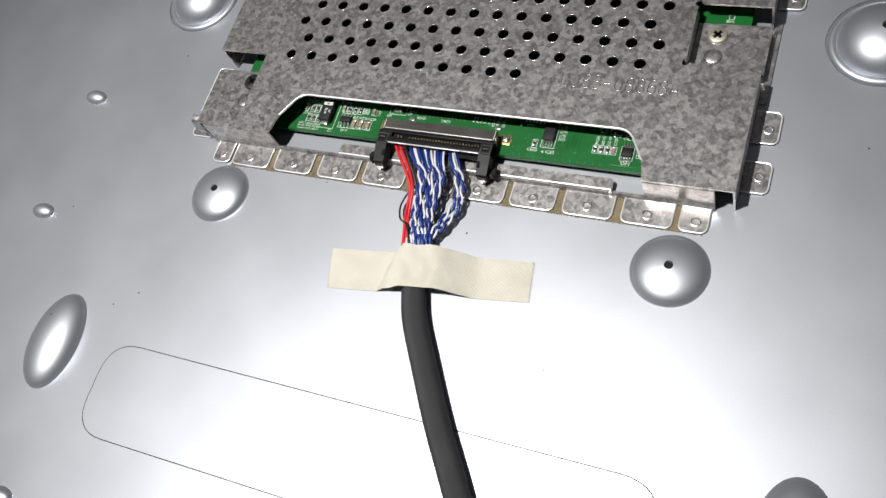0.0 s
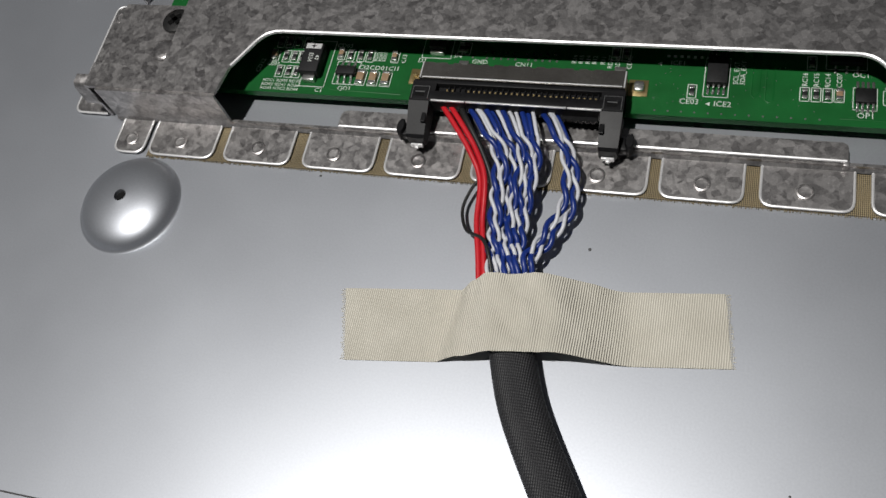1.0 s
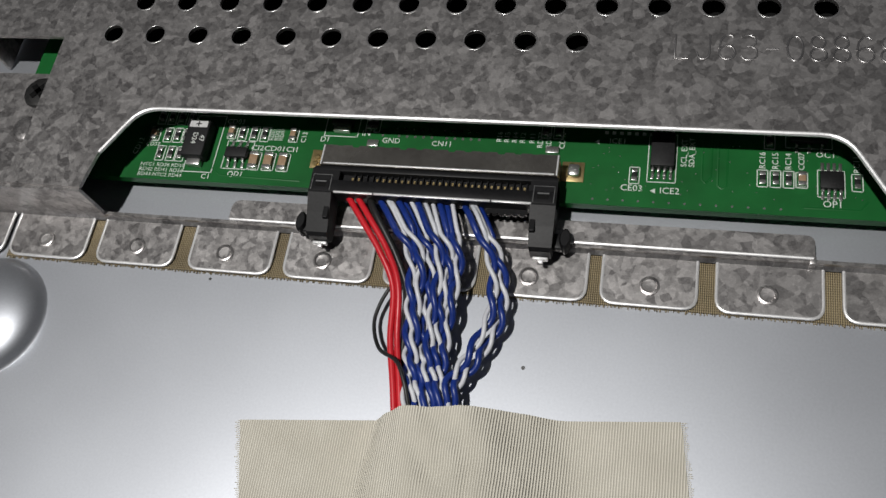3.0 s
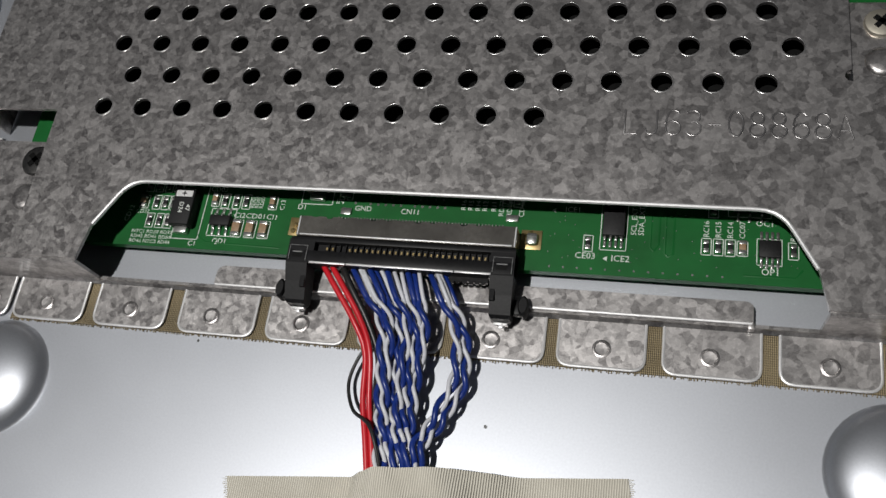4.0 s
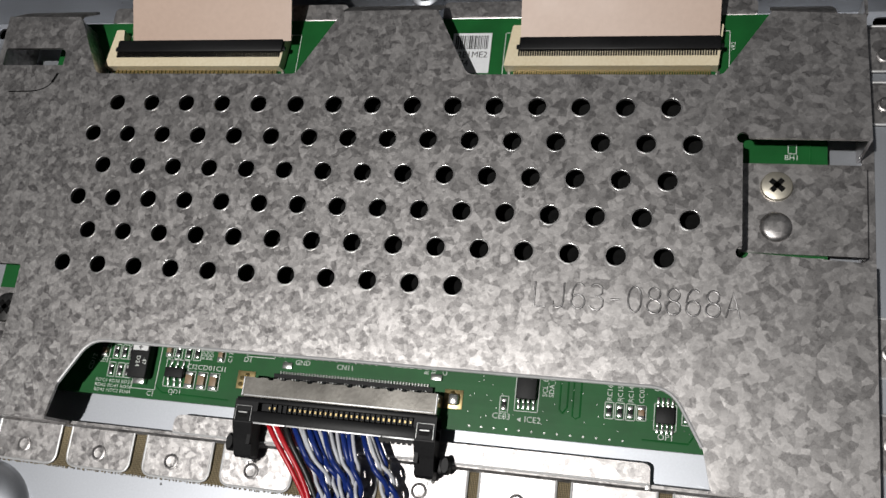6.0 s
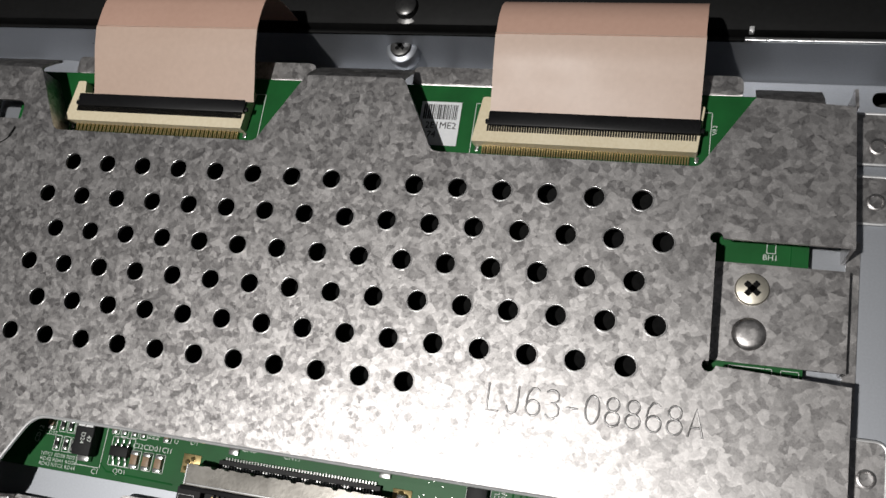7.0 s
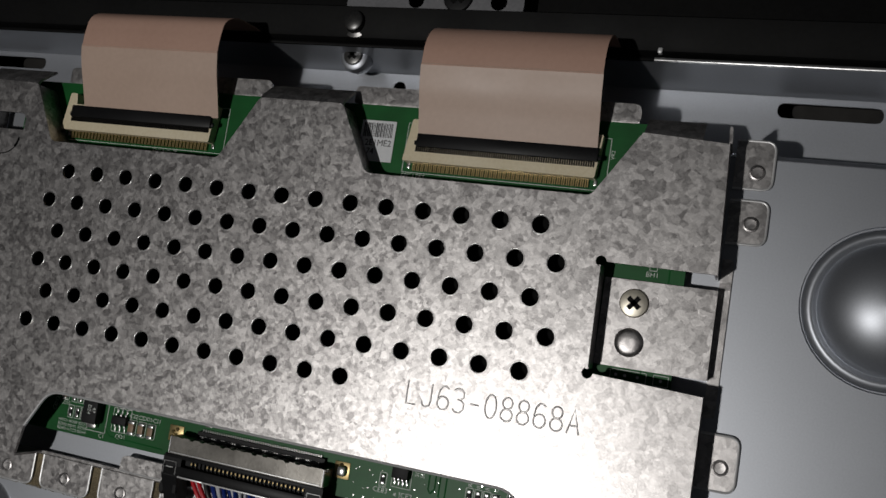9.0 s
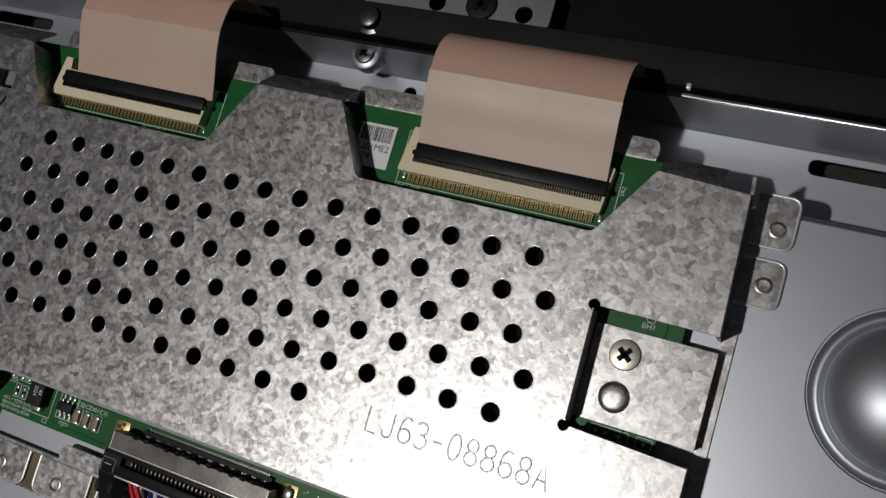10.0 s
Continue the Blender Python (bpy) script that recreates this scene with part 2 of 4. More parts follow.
def sweep(bm, path, rx, rz=None, n=8, cap=True):
    """A tube along a path of points; rx, rz: half width and half height."""
    rz = rz or rx
    path = [Vector(p) for p in path]
    loops = []
    for i, p in enumerate(path):
        d = (path[min(i + 1, len(path) - 1)] - path[max(i - 1, 0)]).normalized()
        side = d.cross(Vector((0, 0, 1)))
        side = side.normalized() if side.length > 0.05 else Vector((1, 0, 0))
        up = side.cross(d)
        loops.append([bm.verts.new(p + side * rx * math.cos(2 * math.pi * k / n) + up * rz * math.sin(2 * math.pi * k / n)) for k in range(n)])
    for a, b in zip(loops, loops[1:]):
        for k in range(n):
            bm.faces.new((a[k - 1], a[k], b[k], b[k - 1]))
    if cap:
        bm.faces.new(loops[0])
        bm.faces.new(loops[-1])
    return bm


def spline(points, n=8):
    """A smooth path through the points."""
    pts = [Vector(p) for p in points]
    out = []
    for i in range(len(pts) - 1):
        p0, p1, p2, p3 = pts[max(i - 1, 0)], pts[i], pts[i + 1], pts[min(i + 2, len(pts) - 1)]
        for k in range(n):
            t = k / n
            out.append(0.5 * (2 * p1 + (p2 - p0) * t + (2 * p0 - 5 * p1 + 4 * p2 - p3) * t * t + (3 * p1 - p0 - 3 * p2 + p3) * t ** 3))
    return out + [pts[-1]]


def letters(bm, text, x, y, z, size, width=0, thin=0.0, turn=0, depth=0.0, spread=1.0):
    """Writing with its lower left corner at (x, y), lying at height z; width: what it is stretched to."""
    curve = bpy.data.curves.new("writing", "FONT")
    curve.body, curve.size, curve.offset, curve.resolution_u, curve.space_character = text, 1.0, thin, 2, spread
    ob = bpy.data.objects.new("writing", curve)
    me = bpy.data.meshes.new_from_object(ob)
    bpy.data.objects.remove(ob)
    xs, ys = [v.co.x for v in me.vertices], [v.co.y for v in me.vertices]
    sy = size / max(ys)
    sx = width / (max(xs) - min(xs)) if width else sy
    m = Matrix.Translation((x, y, z)) @ Matrix.Rotation(radians(turn), 4, "Z") @ Matrix.Diagonal((sx, sy, 1, 1)) @ Matrix.Translation((-min(xs), 0, 0))
    me.transform(m)
    start = len(bm.faces)
    bm.from_mesh(me)
    bpy.data.meshes.remove(me)
    if depth:
        bm.faces.ensure_lookup_table()
        grown = bmesh.ops.extrude_face_region(bm, geom=bm.faces[start:])["geom"]
        for v in grown:
            if isinstance(v, bmesh.types.BMVert):
                v.co.z += depth
    return bm


def strip(bm, x0, x1, profile, thick):
    """A bent sheet as wide as x0 to x1, along a profile of (y, z)."""
    pts = [Vector((0, y, z)) for y, z in profile]
    rows = []
    for i, p in enumerate(pts):
        d = (pts[min(i + 1, len(pts) - 1)] - pts[max(i - 1, 0)]).normalized()
        nrm = Vector((0, -d.z, d.y)) * thick / 2
        rows.append([bm.verts.new((x, q.y, q.z)) for q in (p + nrm, p - nrm) for x in (x0, x1)])
    for a, b in zip(rows, rows[1:]):
        for i, j in ((0, 1), (1, 3), (3, 2), (2, 0)):
            bm.faces.new((a[i], a[j], b[j], b[i]))
    for r in (rows[0], rows[-1]):
        bm.faces.new((r[0], r[1], r[3], r[2]))
    return bm


BM = bmesh.new
TOP, SHEET = 1.12, 0.07          # height and thickness of the cover
BOARD = 0.41                     # upper face of the circuit board
rng = random.Random(7)


def arc_profile(r, h, n=10, inner=0.01):
    return [(r * math.cos(math.pi / 2 * k / n), h * math.sin(math.pi / 2 * k / n)) for k in range(n + 1) if r * math.cos(math.pi / 2 * k / n) > inner]


# ---- the table and the panel's back sheet ----
bm = BM()
box(bm, -36, 52, -42, 26, -5.5, -3.2, 0.3)
tagged(part("table_top", bm, TABLE), "dark table top under the flat screen", "table", kind="structure")

chassis = thing("panel_back", "grey zinc-plated steel back sheet of a flat screen", "panel", kind="structure")
DOMES = [(-1.33, -5.3), (14.44, -5.36)]
BIG = [(18.95, 2.97), (-6.0, 2.95)]
LONG = [(-5.3, -11.75), (18.75, -11.95)]
OVALS = [(-8.9, -2.12), (-8.67, -7.2), (-4.6, -17.0)]
EDGE_Y = 5.65
bm = BM()
outline = [(-26, -34), (42, -34), (42, EDGE_Y), (-26, EDGE_Y)]
cuts = [ring(x, y, 1.13, 40) for x, y in DOMES] + [ring(x, y, 1.6, 48) for x, y in BIG]
cuts += [ring(x, y, 1.0, 40, 1.75) for x, y in LONG] + [ring(x, y, 0.5, 24, 0.62) for x, y in OVALS]
plate(bm, outline, cuts, -0.08, 0.0)
part("sheet", bm, CHASSIS, chassis)
for x, y in DOMES:
    bm = BM()
    turned(bm, [(1.13, 0.0), (1.09, 0.02)] + [(r, 0.02 + z) for r, z in arc_profile(1.07, 0.4, 12, 0.15)][1:] + [(0.13, 0.42), (0.12, 0.34)], x, y, 40)
    dome = part("dome", bm, CHASSIS, chassis, smooth=60)
    # black disc added for the shade inside the hole
    bm = BM()
    turned(bm, [(0.125, 0.35), (0.0, 0.35)], x, y, 20)
    part("hole_shade", bm, BLACK, dome)
for x, y in BIG:
    bm = BM()
    turned(bm, [(1.6, 0.0), (1.59, -0.1), (1.555, -0.1), (1.53, 0.02), (1.43, 0.08), (1.36, 0.07), (1.31, 0.01), (1.28, 0.0)] + [(r, z) for r, z in arc_profile(1.27, 0.8, 14, 0.16)][1:] + [(0.14, 0.8), (0.13, 0.7)], x, y, 48)
    dome = part("dome", bm, CHASSIS, chassis, smooth=60)
    # the dark inside of this hole is a black disc too
    bm = BM()
    turned(bm, [(0.135, 0.71), (0.0, 0.71)], x, y, 20)
    part("hole_shade", bm, BLACK, dome)
for x, y in LONG:
    bm = BM()
    turned(bm, arc_profile(1.0, 0.6, 10) + [(0, 0.6)], x, y, 40, 1.0, 1.75)
    part("long_boss", bm, CHASSIS, chassis, smooth=60)
for x, y in OVALS:
    bm = BM()
    turned(bm, arc_profile(0.5, 0.25, 6) + [(0, 0.25)], x, y, 24, 1.0, 0.62)
    part("small_boss", bm, CHASSIS, chassis, smooth=60)
# a fine scored outline on the sheet
bm = BM()
loop = rounded([(-3.0, -11.25), (15.6, -11.25), (15.6, -14.4), (-3.0, -14.4)], 1.2, 8)
sweep(bm, [(x, y, 0.0) for x, y in loop + loop[:1]], 0.016, 0.006, 6, False)
part("scored_line", bm, GROOVE, chassis)

# ---- far edge of the panel: lower ledge, wall, rail and black frame ----
LEDGE = -1.95
bm = BM()
strip(bm, -26, 42, [(EDGE_Y, -0.04), (5.72, -0.12), (5.85, -0.6), (6.0, -1.9), (6.08, -2.12), (6.2, LEDGE - 0.03)], 0.06)
part("step", bm, CHASSIS, chassis, smooth=60)
bm = BM()
slots = [rounded([(a, 7.08), (b, 7.08), (b, 7.42), (a, 7.42)], 0.17) for a, b in ((16.55, 18.7), (-6.2, -4.0), (24.0, 26.2))] + [ring(7.45, 7.2, 0.17, 20)]
plate(bm, [(-26, 6.2), (42, 6.2), (42, 7.58), (-26, 7.58)], slots, LEDGE - 0.06, LEDGE)
part("ledge", bm, CHASSIS, chassis)
bm = BM()
strip(bm, -26, 42, [(7.58, LEDGE), (7.63, LEDGE + 0.08), (7.8, -0.6)], 0.05)
part("edge_wall", bm, CHASSIS, chassis, smooth=60)
bm = BM()
box(bm, 13.9, 42, 7.76, 7.84, -0.6, -0.5, 0.02)
part("edge_rail", bm, RAIL, chassis)
# the same rail where little light falls, shade put in as black colour
bm = BM()
box(bm, -26, 13.9, 7.76, 7.84, -0.6, -0.52, 0.02)
part("edge_rail", bm, FRAME, chassis, "edge rail, its dim stretch put in as black")
bm = BM()
box(bm, 13.97, 14.07, 7.9, 8.02, -0.55, -0.38, 0.02)
part("rail_clip", bm, BRIGHT, chassis)
bm = BM()
strip(bm, -26, 42, [(7.92, -2.6), (7.92, -0.6), (7.99, -0.46), (8.1, -0.41), (8.66, -0.32), (8.72, -0.5), (8.9, -1.1), (14.0, -1.1), (14.0, -3.1)], 0.1)
tagged(part("bezel", bm, FRAME), "black edge frame of the flat screen", "frame", kind="structure")


def screw(name, label, x, y, z, r, mat=None):
    """A cross-head screw lying flat at height z."""
    s = thing(name, label, "screw", "bracket screws" if name == "screw" else "", at=(x, y, z))
    bm = BM()
    turned(bm, [(r, z), (r, z + 0.03), (r * 0.93, z + 0.06), (r * 0.6, z + 0.085), (0, z + 0.09)], x, y, 28)
    part("head", bm, mat or SCREW, s)
    # black bars on the head stand for the shade in the cross recess
    bm = BM()
    a = radians(50)
    for turn in (a, a + math.pi / 2):
        made = bmesh.ops.create_cube(bm, size=1)["verts"]
        for v in made:
            u, w = v.co.x * r * 1.05, v.co.y * r * 0.34
            v.co = (x + u * math.cos(turn) - w * math.sin(turn), y + u * math.sin(turn) + w * math.cos(turn), z + 0.092 + v.co.z * 0.024)
    part("recess_shade", bm, FRAME, s, "cross recess, its shade put in as black bars")
    return s


screw("screw", "small nickel cross-head screw in the cover's bracket", 14.3, 2.42, BOARD + 0.07, 0.29)
# twin of the nickel screw; dark steel colour puts in the shade on it
screw("screw", "small nickel cross-head screw half under the cover's edge, its shade put in as dark steel", -1.6, -0.95, BOARD + 0.07, 0.33, DARKSTEEL)
screw("edge_screw", "dull steel cross-head screw on a boss at the panel's edge", 6.5, 7.68, -0.98, 0.25, DARKSTEEL)
bm = BM()
turned(bm, [(0.2, -1.5), (0.36, -1.4), (0.4, -1.15), (0.36, -1.02), (0.3, -0.98), (0, -0.98)], 6.5, 7.68, 28)
tagged(part("screw_boss", bm, CHASSIS), "raised grey steel screw boss on the panel edge", "boss")
bm = BM()
turned(bm, [(0.26, -1.0), (0.26, -0.5), (0.36, -0.48), (0.36, -0.4), (0.27, -0.37), (0.25, -0.2), (0.2, -0.17), (0, -0.17)], 6.72, 8.3, 28)
tagged(part("standoff", bm, DARKSTEEL), "turned steel standoff behind the panel edge", "standoff")
bm = BM()
plate(bm, rounded([(6.4, 8.6), (10.85, 8.6), (10.85, 9.5), (6.4, 9.5)], 0.22), [ring(8.2, 8.92, 0.2, 20), ring(10.25, 8.92, 0.2, 20)], -0.46, -0.38)
mount = part("mounting_plate", bm, MOUNT)
tagged(mount, "grey steel mounting plate behind the panel edge", "bracket")
screw("mount_screw", "glossy black screw in the mounting plate", 9.25, 9.0, -0.38, 0.36, BLACK)

# ---- the circuit board and what is soldered on it ----
board = thing("circuit_board", "green printed circuit board under a steel cover", "circuit board", at=(6.4, 2, 0.25))
bm = BM()
plate(bm, [(-1.97, -2.6), (15.2, -2.6), (15.2, 6.1), (-1.97, 6.1)], [], 0.25, BOARD)
part("substrate", bm, GREEN, board)
silk, holes, traces = BM(), BM(), BM()


def frame_mark(x0, x1, y0, y1, w=0.014):
    for a, b, c, d in ((x0, x1, y0, y0 + w), (x0, x1, y1 - w, y1), (x0, x0 + w, y0, y1), (x1 - w, x1, y0, y1)):
        box(silk, a, b, c, d, BOARD, BOARD + 0.003)


def write(text, x, y, size=0.105, turn=0, width=0):
    letters(silk, text, x, y, BOARD + 0.003, size, width, 0.0, turn)


def chip_part(name, x, y, wx, wy, h, body, caps=True, label=""):
    """A two-ended chip part, its ends to the front and back."""
    bm = BM()
    box(bm, x - wx / 2, x + wx / 2, y - wy / 2 + 0.03, y + wy / 2 - 0.03, BOARD, BOARD + h, 0.008)
    ob = part(name, bm, body, board, label)
    for s in (-1, 1) if caps else ():
        bm = BM()
        yy = y + s * (wy / 2 - 0.025)
        box(bm, x - wx / 2 - 0.004, x + wx / 2 + 0.004, yy - 0.035, yy + 0.035, BOARD, BOARD + h + 0.005, 0.008)
        part("end_cap", bm, SOLDER, ob)
    return ob


def resistor(x, y):
    frame_mark(x - 0.085, x + 0.085, y - 0.155, y + 0.155)
    chip_part("resistor", x, y, 0.085, 0.2, 0.045, CHIP)


def capacitor(x, y, wx=0.12, wy=0.25):
    frame_mark(x - wx / 2 - 0.035, x + wx / 2 + 0.035, y - wy / 2 - 0.03, y + wy / 2 + 0.03)
    chip_part("capacitor", x, y, wx, wy, 0.08, CERAMIC)


for x in (1.07, 1.27, 1.47, 1.67):
    resistor(x, -1.32)
for x in (1.29, 1.48, 1.66):
    resistor(x, -1.69)
for x in (1.24, 1.45, 1.63):
    resistor(x, -2.07)
capacitor(1.03, -1.69, 0.12, 0.22)
for x in (2.72, 2.95, 3.15):
    resistor(x, -1.59)
capacitor(2.52, -1.58, 0.1, 0.22)
capacitor(3.69, -1.59, 0.1, 0.22)
for x in (3.08, 3.35, 3.62):
    capacitor(x, -2.14, 0.15, 0.3)
for x in (4.9, 5.0):
    resistor(x + 0.15, -1.3)
resistor(9.57, -2.04)
for x in (11.5, 11.69, 11.88):
    resistor(x, -1.98)
capacitor(12.07, -1.98, 0.11, 0.22)
resistor(12.86, -1.98)
resistor(11.6, -1.3)
for x in (8.1, 8.3):
    resistor(x, -1.28)

# tantalum capacitor with a plus mark
frame_mark(1.77, 2.33, -2.42, -1.25)
bm = BM()
box(bm, 1.78, 2.2, -2.22, -1.5, BOARD + 0.02, BOARD + 0.27, 0.03)
tant = part("tantalum_capacitor", bm, CHIP, board, "black block capacitor with a plus mark")
for y0, y1 in ((-2.33, -2.2), (-1.52, -1.42)):
    bm = BM()
    box(bm, 1.86, 2.12, y0, y1, BOARD, BOARD + 0.13, 0.02)
    part("terminal", bm, SOLDER, tant)
bm = BM()
box(bm, 1.82, 2.16, -1.66, -1.53, BOARD + 0.268, BOARD + 0.274)
part("plus_band", bm, BRIGHT, tant)
bm = BM()
box(bm, 1.94, 2.04, -1.605, -1.585, BOARD + 0.274, BOARD + 0.278)
box(bm, 1.98, 2.0, -1.645, -1.545, BOARD + 0.274, BOARD + 0.278)
part("plus_mark", bm, CHIP, tant)
bm = BM()
letters(bm, "47", 2.08, -1.82, BOARD + 0.274, 0.09, 0, 0, -90)
letters(bm, "D24", 1.94, -1.78, BOARD + 0.274, 0.09, 0, 0, -90)
part("marking", bm, SILK, tant)


def leaded_chip(name, x0, x1, y0, y1, h, legs, label, both=True):
    """A chip with its legs to the front (and back)."""
    bm = BM()
    box(bm, x0, x1, y0, y1, BOARD + 0.02, BOARD + h, 0.02)
    ob = part(name, bm, CHIP, board, label)
    for yy, s in ((y0, -1), (y1, 1))[:2 if both else 1]:
        for i in range(legs):
            x = x0 + (x1 - x0) * (i + 0.5) / legs
            bm = BM()
            box(bm, x - 0.022, x + 0.022, min(yy, yy + s * 0.06), max(yy, yy + s * 0.06), BOARD + h * 0.5 - 0.02, BOARD + h * 0.5 + 0.01, 0.006)
            box(bm, x - 0.024, x + 0.024, min(yy + s * 0.05, yy + s * 0.17), max(yy + s * 0.05, yy + s * 0.17), BOARD, BOARD + 0.035, 0.006)
            part("leg", bm, SOLDER, ob)
    return ob


leaded_chip("transistor_chip", 2.54, 2.95, -2.13, -1.93, 0.13, 3, "small black six-legged chip")
frame_mark(2.48, 3.0, -2.32, -1.75)
leaded_chip("memory_chip", 9.8, 10.17, -1.93, -1.32, 0.17, 4, "black eight-legged chip")
frame_mark(9.76, 10.21, -2.15, -1.26)
leaded_chip("square_chip", 12.32, 12.66, -2.14, -1.84, 0.1, 4, "small square black chip")
frame_mark(12.29, 12.69, -2.26, -1.78)
leaded_chip("wide_chip", 11.9, 12.45, -1.34, -1.1, 0.12, 3, "black chip half under the cover")
frame_mark(11.83, 12.52, -1.42, -1.0)
# diode with bright ends
bm = BM()
box(bm, 4.4, 4.75, -1.42, -1.1, BOARD, BOARD + 0.2, 0.03)
diode = part("diode", bm, CHIP, board)
bm = BM()
box(bm, 4.43, 4.72, -1.51, -1.4, BOARD, BOARD + 0.12, 0.02)
part("terminal", bm, SOLDER, diode)
frame_mark(4.24, 4.86, -1.57, -1.0)
bm = BM()
box(bm, 5.06, 5.26, -1.75, -1.62, BOARD, BOARD + 0.05, 0.01)
part("locating_pad", bm, SOLDER, board)
bm = BM()
box(bm, 8.12, 8.34, -1.72, -1.6, BOARD, BOARD + 0.05, 0.01)
part("locating_pad", bm, SOLDER, board)
for x0, x1 in ((4.12, 4.5), (8.42, 8.78)):
    bm = BM()
    box(bm, x0, x1, -2.22, -1.86, BOARD, BOARD + 0.02, 0.005)
    for k in range(6):
        bmesh.ops.create_icosphere(bm, subdivisions=1, radius=0.05 + 0.02 * rng.random(), matrix=Matrix.Translation((rng.uniform(x0 + 0.08, x1 - 0.08), rng.uniform(-2.15, -1.93), BOARD + 0.02)))
    part("solder_pad", bm, GOLD, board, "gilt solder pad")

# board markings
write("CD12", 0.78, -2.12, 0.1, 80)
write("CD37", 0.9, -1.93, 0.08)
write("CD03", 2.36, -1.4, 0.1)
write("C1", 2.16, -2.54, 0.1)
write("QD1", 2.64, -2.46, 0.1)
write("CI2CD01CI1", 2.96, -1.92, 0.1, 0, 0.86)
write("C13", 3.93, -1.72, 0.09, 90)
write("D1", 4.2, -1.68, 0.1)
write("IN", 4.93, -1.53, 0.11)
write("GND", 5.31, -1.65, 0.1)
write("CN11", 6.19, -1.67, 0.1)
write("ICE1", 9.14, -1.47, 0.1)
write("ICE2", 9.98, -2.34, 0.11)
write("CE03", 9.37, -2.32, 0.11)
write("SCL_EXT", 10.36, -1.84, 0.09, 90)
write("SDA_EXT", 10.48, -1.84, 0.09, 90)
for x, text in ((11.54, "RC16"), (11.73, "RC15"), (11.92, "RC14"), (12.11, "CC07"), (12.9, "RC11")):
    write(text, x, -1.8, 0.09, 90)
write("OP1", 12.37, -2.42, 0.11)
write("OC1", 12.28, -1.56, 0.1)
for x, text in ((7.37, "R16"), (7.5, "R15"), (7.63, "R14"), (7.76, "R12"), (7.92, "R11"), (8.06, "RD77"), (8.2, "RD78"), (8.42, "CD40")):
    write(text, x, -1.53 - (0.08 if x > 8 else 0), 0.09, 90)
for j, line in enumerate(("NTC1 RD38 RD37", "RD42 RD41 RD56", "RD43 NTC2 RD44")):
    write(line, 0.93, -2.34 - 0.1 * j, 0.07, 0, 0.85)
for x in (3.32, 3.41, 3.5):
    write("RD07", x, -1.7, 0.075, 90)
for i in range(8):
    box(silk, 9.05 + i * 0.12, 9.11 + i * 0.12, -1.3, -1.24, BOARD, BOARD + 0.003)
for x in (8.95, 9.88):
    bmesh.ops.create_cone(silk, segments=3, radius1=0.05, radius2=0.05, depth=0.004, cap_ends=True, matrix=Matrix.Translation((x, -1.45 if x < 9 else -2.3, BOARD + 0.002)) @ Matrix.Rotation(radians(90), 4, "Z"))
write("FPC RIGHT", 2.2, 4.5, 0.1)
write("FPC LEFT", 8.85, 4.5, 0.1)
write("VR2", 13.5, 5.3, 0.08, 90)
write("BH1", 14.45, 2.99, 0.1)
frame_mark(14.5, 14.66, 3.11, 3.3)
frame_mark(14.0, 14.72, 0.86, 1.08)
frame_mark(14.85, 15.15, 0.86, 1.08)
for x0, x1 in ((-0.55, 4.2), (8.85, 13.4)):
    frame_mark(x0, x1, 4.62, 5.75)


def via(x, y, r=0.026):
    turned(holes, [(r, BOARD), (r, BOARD + 0.004), (0, BOARD + 0.004)], x, y, 8)


for j, y in enumerate((-1.36, -1.51)):
    for i in range(5):
        via(5.54 + 0.05 * j + i * 0.145, y)
        via(6.38 + 0.05 * j + i * 0.14, y)
via(5.1, -1.62)
via(5.3, -1.5)
for i in range(13):
    via(8.95 + i * 0.235, -2.5, 0.02)
for x in (14.12, 14.3, 14.55, 15.0):
    via(x, 0.97, 0.035)
for i in range(60):
    via(rng.uniform(8.9, 13.0), rng.uniform(-2.4, -1.3), 0.01)
for i in range(10):
    via(1.4 + i * 0.13, 4.52, 0.02)
    via(10.4 + i * 0.13, 4.5, 0.02)
# copper runs under the mask
for pts in ([(10.6, -1.0), (10.6, -2.05), (10.66, -2.12)], [(10.74, -1.0), (10.74, -2.0), (10.66, -2.12)], [(10.84, -1.0), (10.84, -2.15), (10.9, -2.2), (10.98, -2.15), (10.98, -1.0)],
            [(12.1, -2.45), (12.9, -2.45), (13.0, -2.3)], [(2.3, -2.3), (2.5, -2.45), (4.0, -2.48)], [(14.9, 2.9), (14.9, 3.4)], [(14.6, 0.9), (14.6, 1.2)]):
    sweep(traces, [(x, y, BOARD) for x, y in pts], 0.018, 0.006, 4, False)
tagged(part("silkscreen", silk, SILK, board, "white printed markings", smooth=0), kind="stuff")
tagged(part("via_field", holes, SOLDER, board, smooth=0), kind="stuff")
tagged(part("copper_trace", traces, GREEN, board), kind="stuff")

# board-side socket of the signal cable
bm = BM()
outline = [(4.5, -2.4), (8.42, -2.4), (8.42, -2.02)]
for i in range(13):
    x = 8.1 - 0.27 * i
    dip = 0.012 + 0.012 * (i % 3)
    outline += [(x, -2.02), (x - 0.03, -2.02 - dip), (x - 0.11, -2.02 - dip), (x - 0.14, -2.02)]
outline.append((4.5, -2.02))
plate(bm, outline, [], BOARD + 0.06, 0.9)
socket = part("signal_socket", bm, SHELL, board, "steel-shelled board socket")
bm = BM()
box(bm, 5.045, 5.07, -2.01, -1.955, BOARD + 0.1, BOARD + 0.15)
box(bm, 5.045, 5.07, -1.89, -1.81, BOARD, BOARD + 0.06)
repeat(part("solder_leg", bm, SOLDER, socket, smooth=0), [(i * 0.0605, 0, 0) for i in range(1, 51)])
bm = BM()
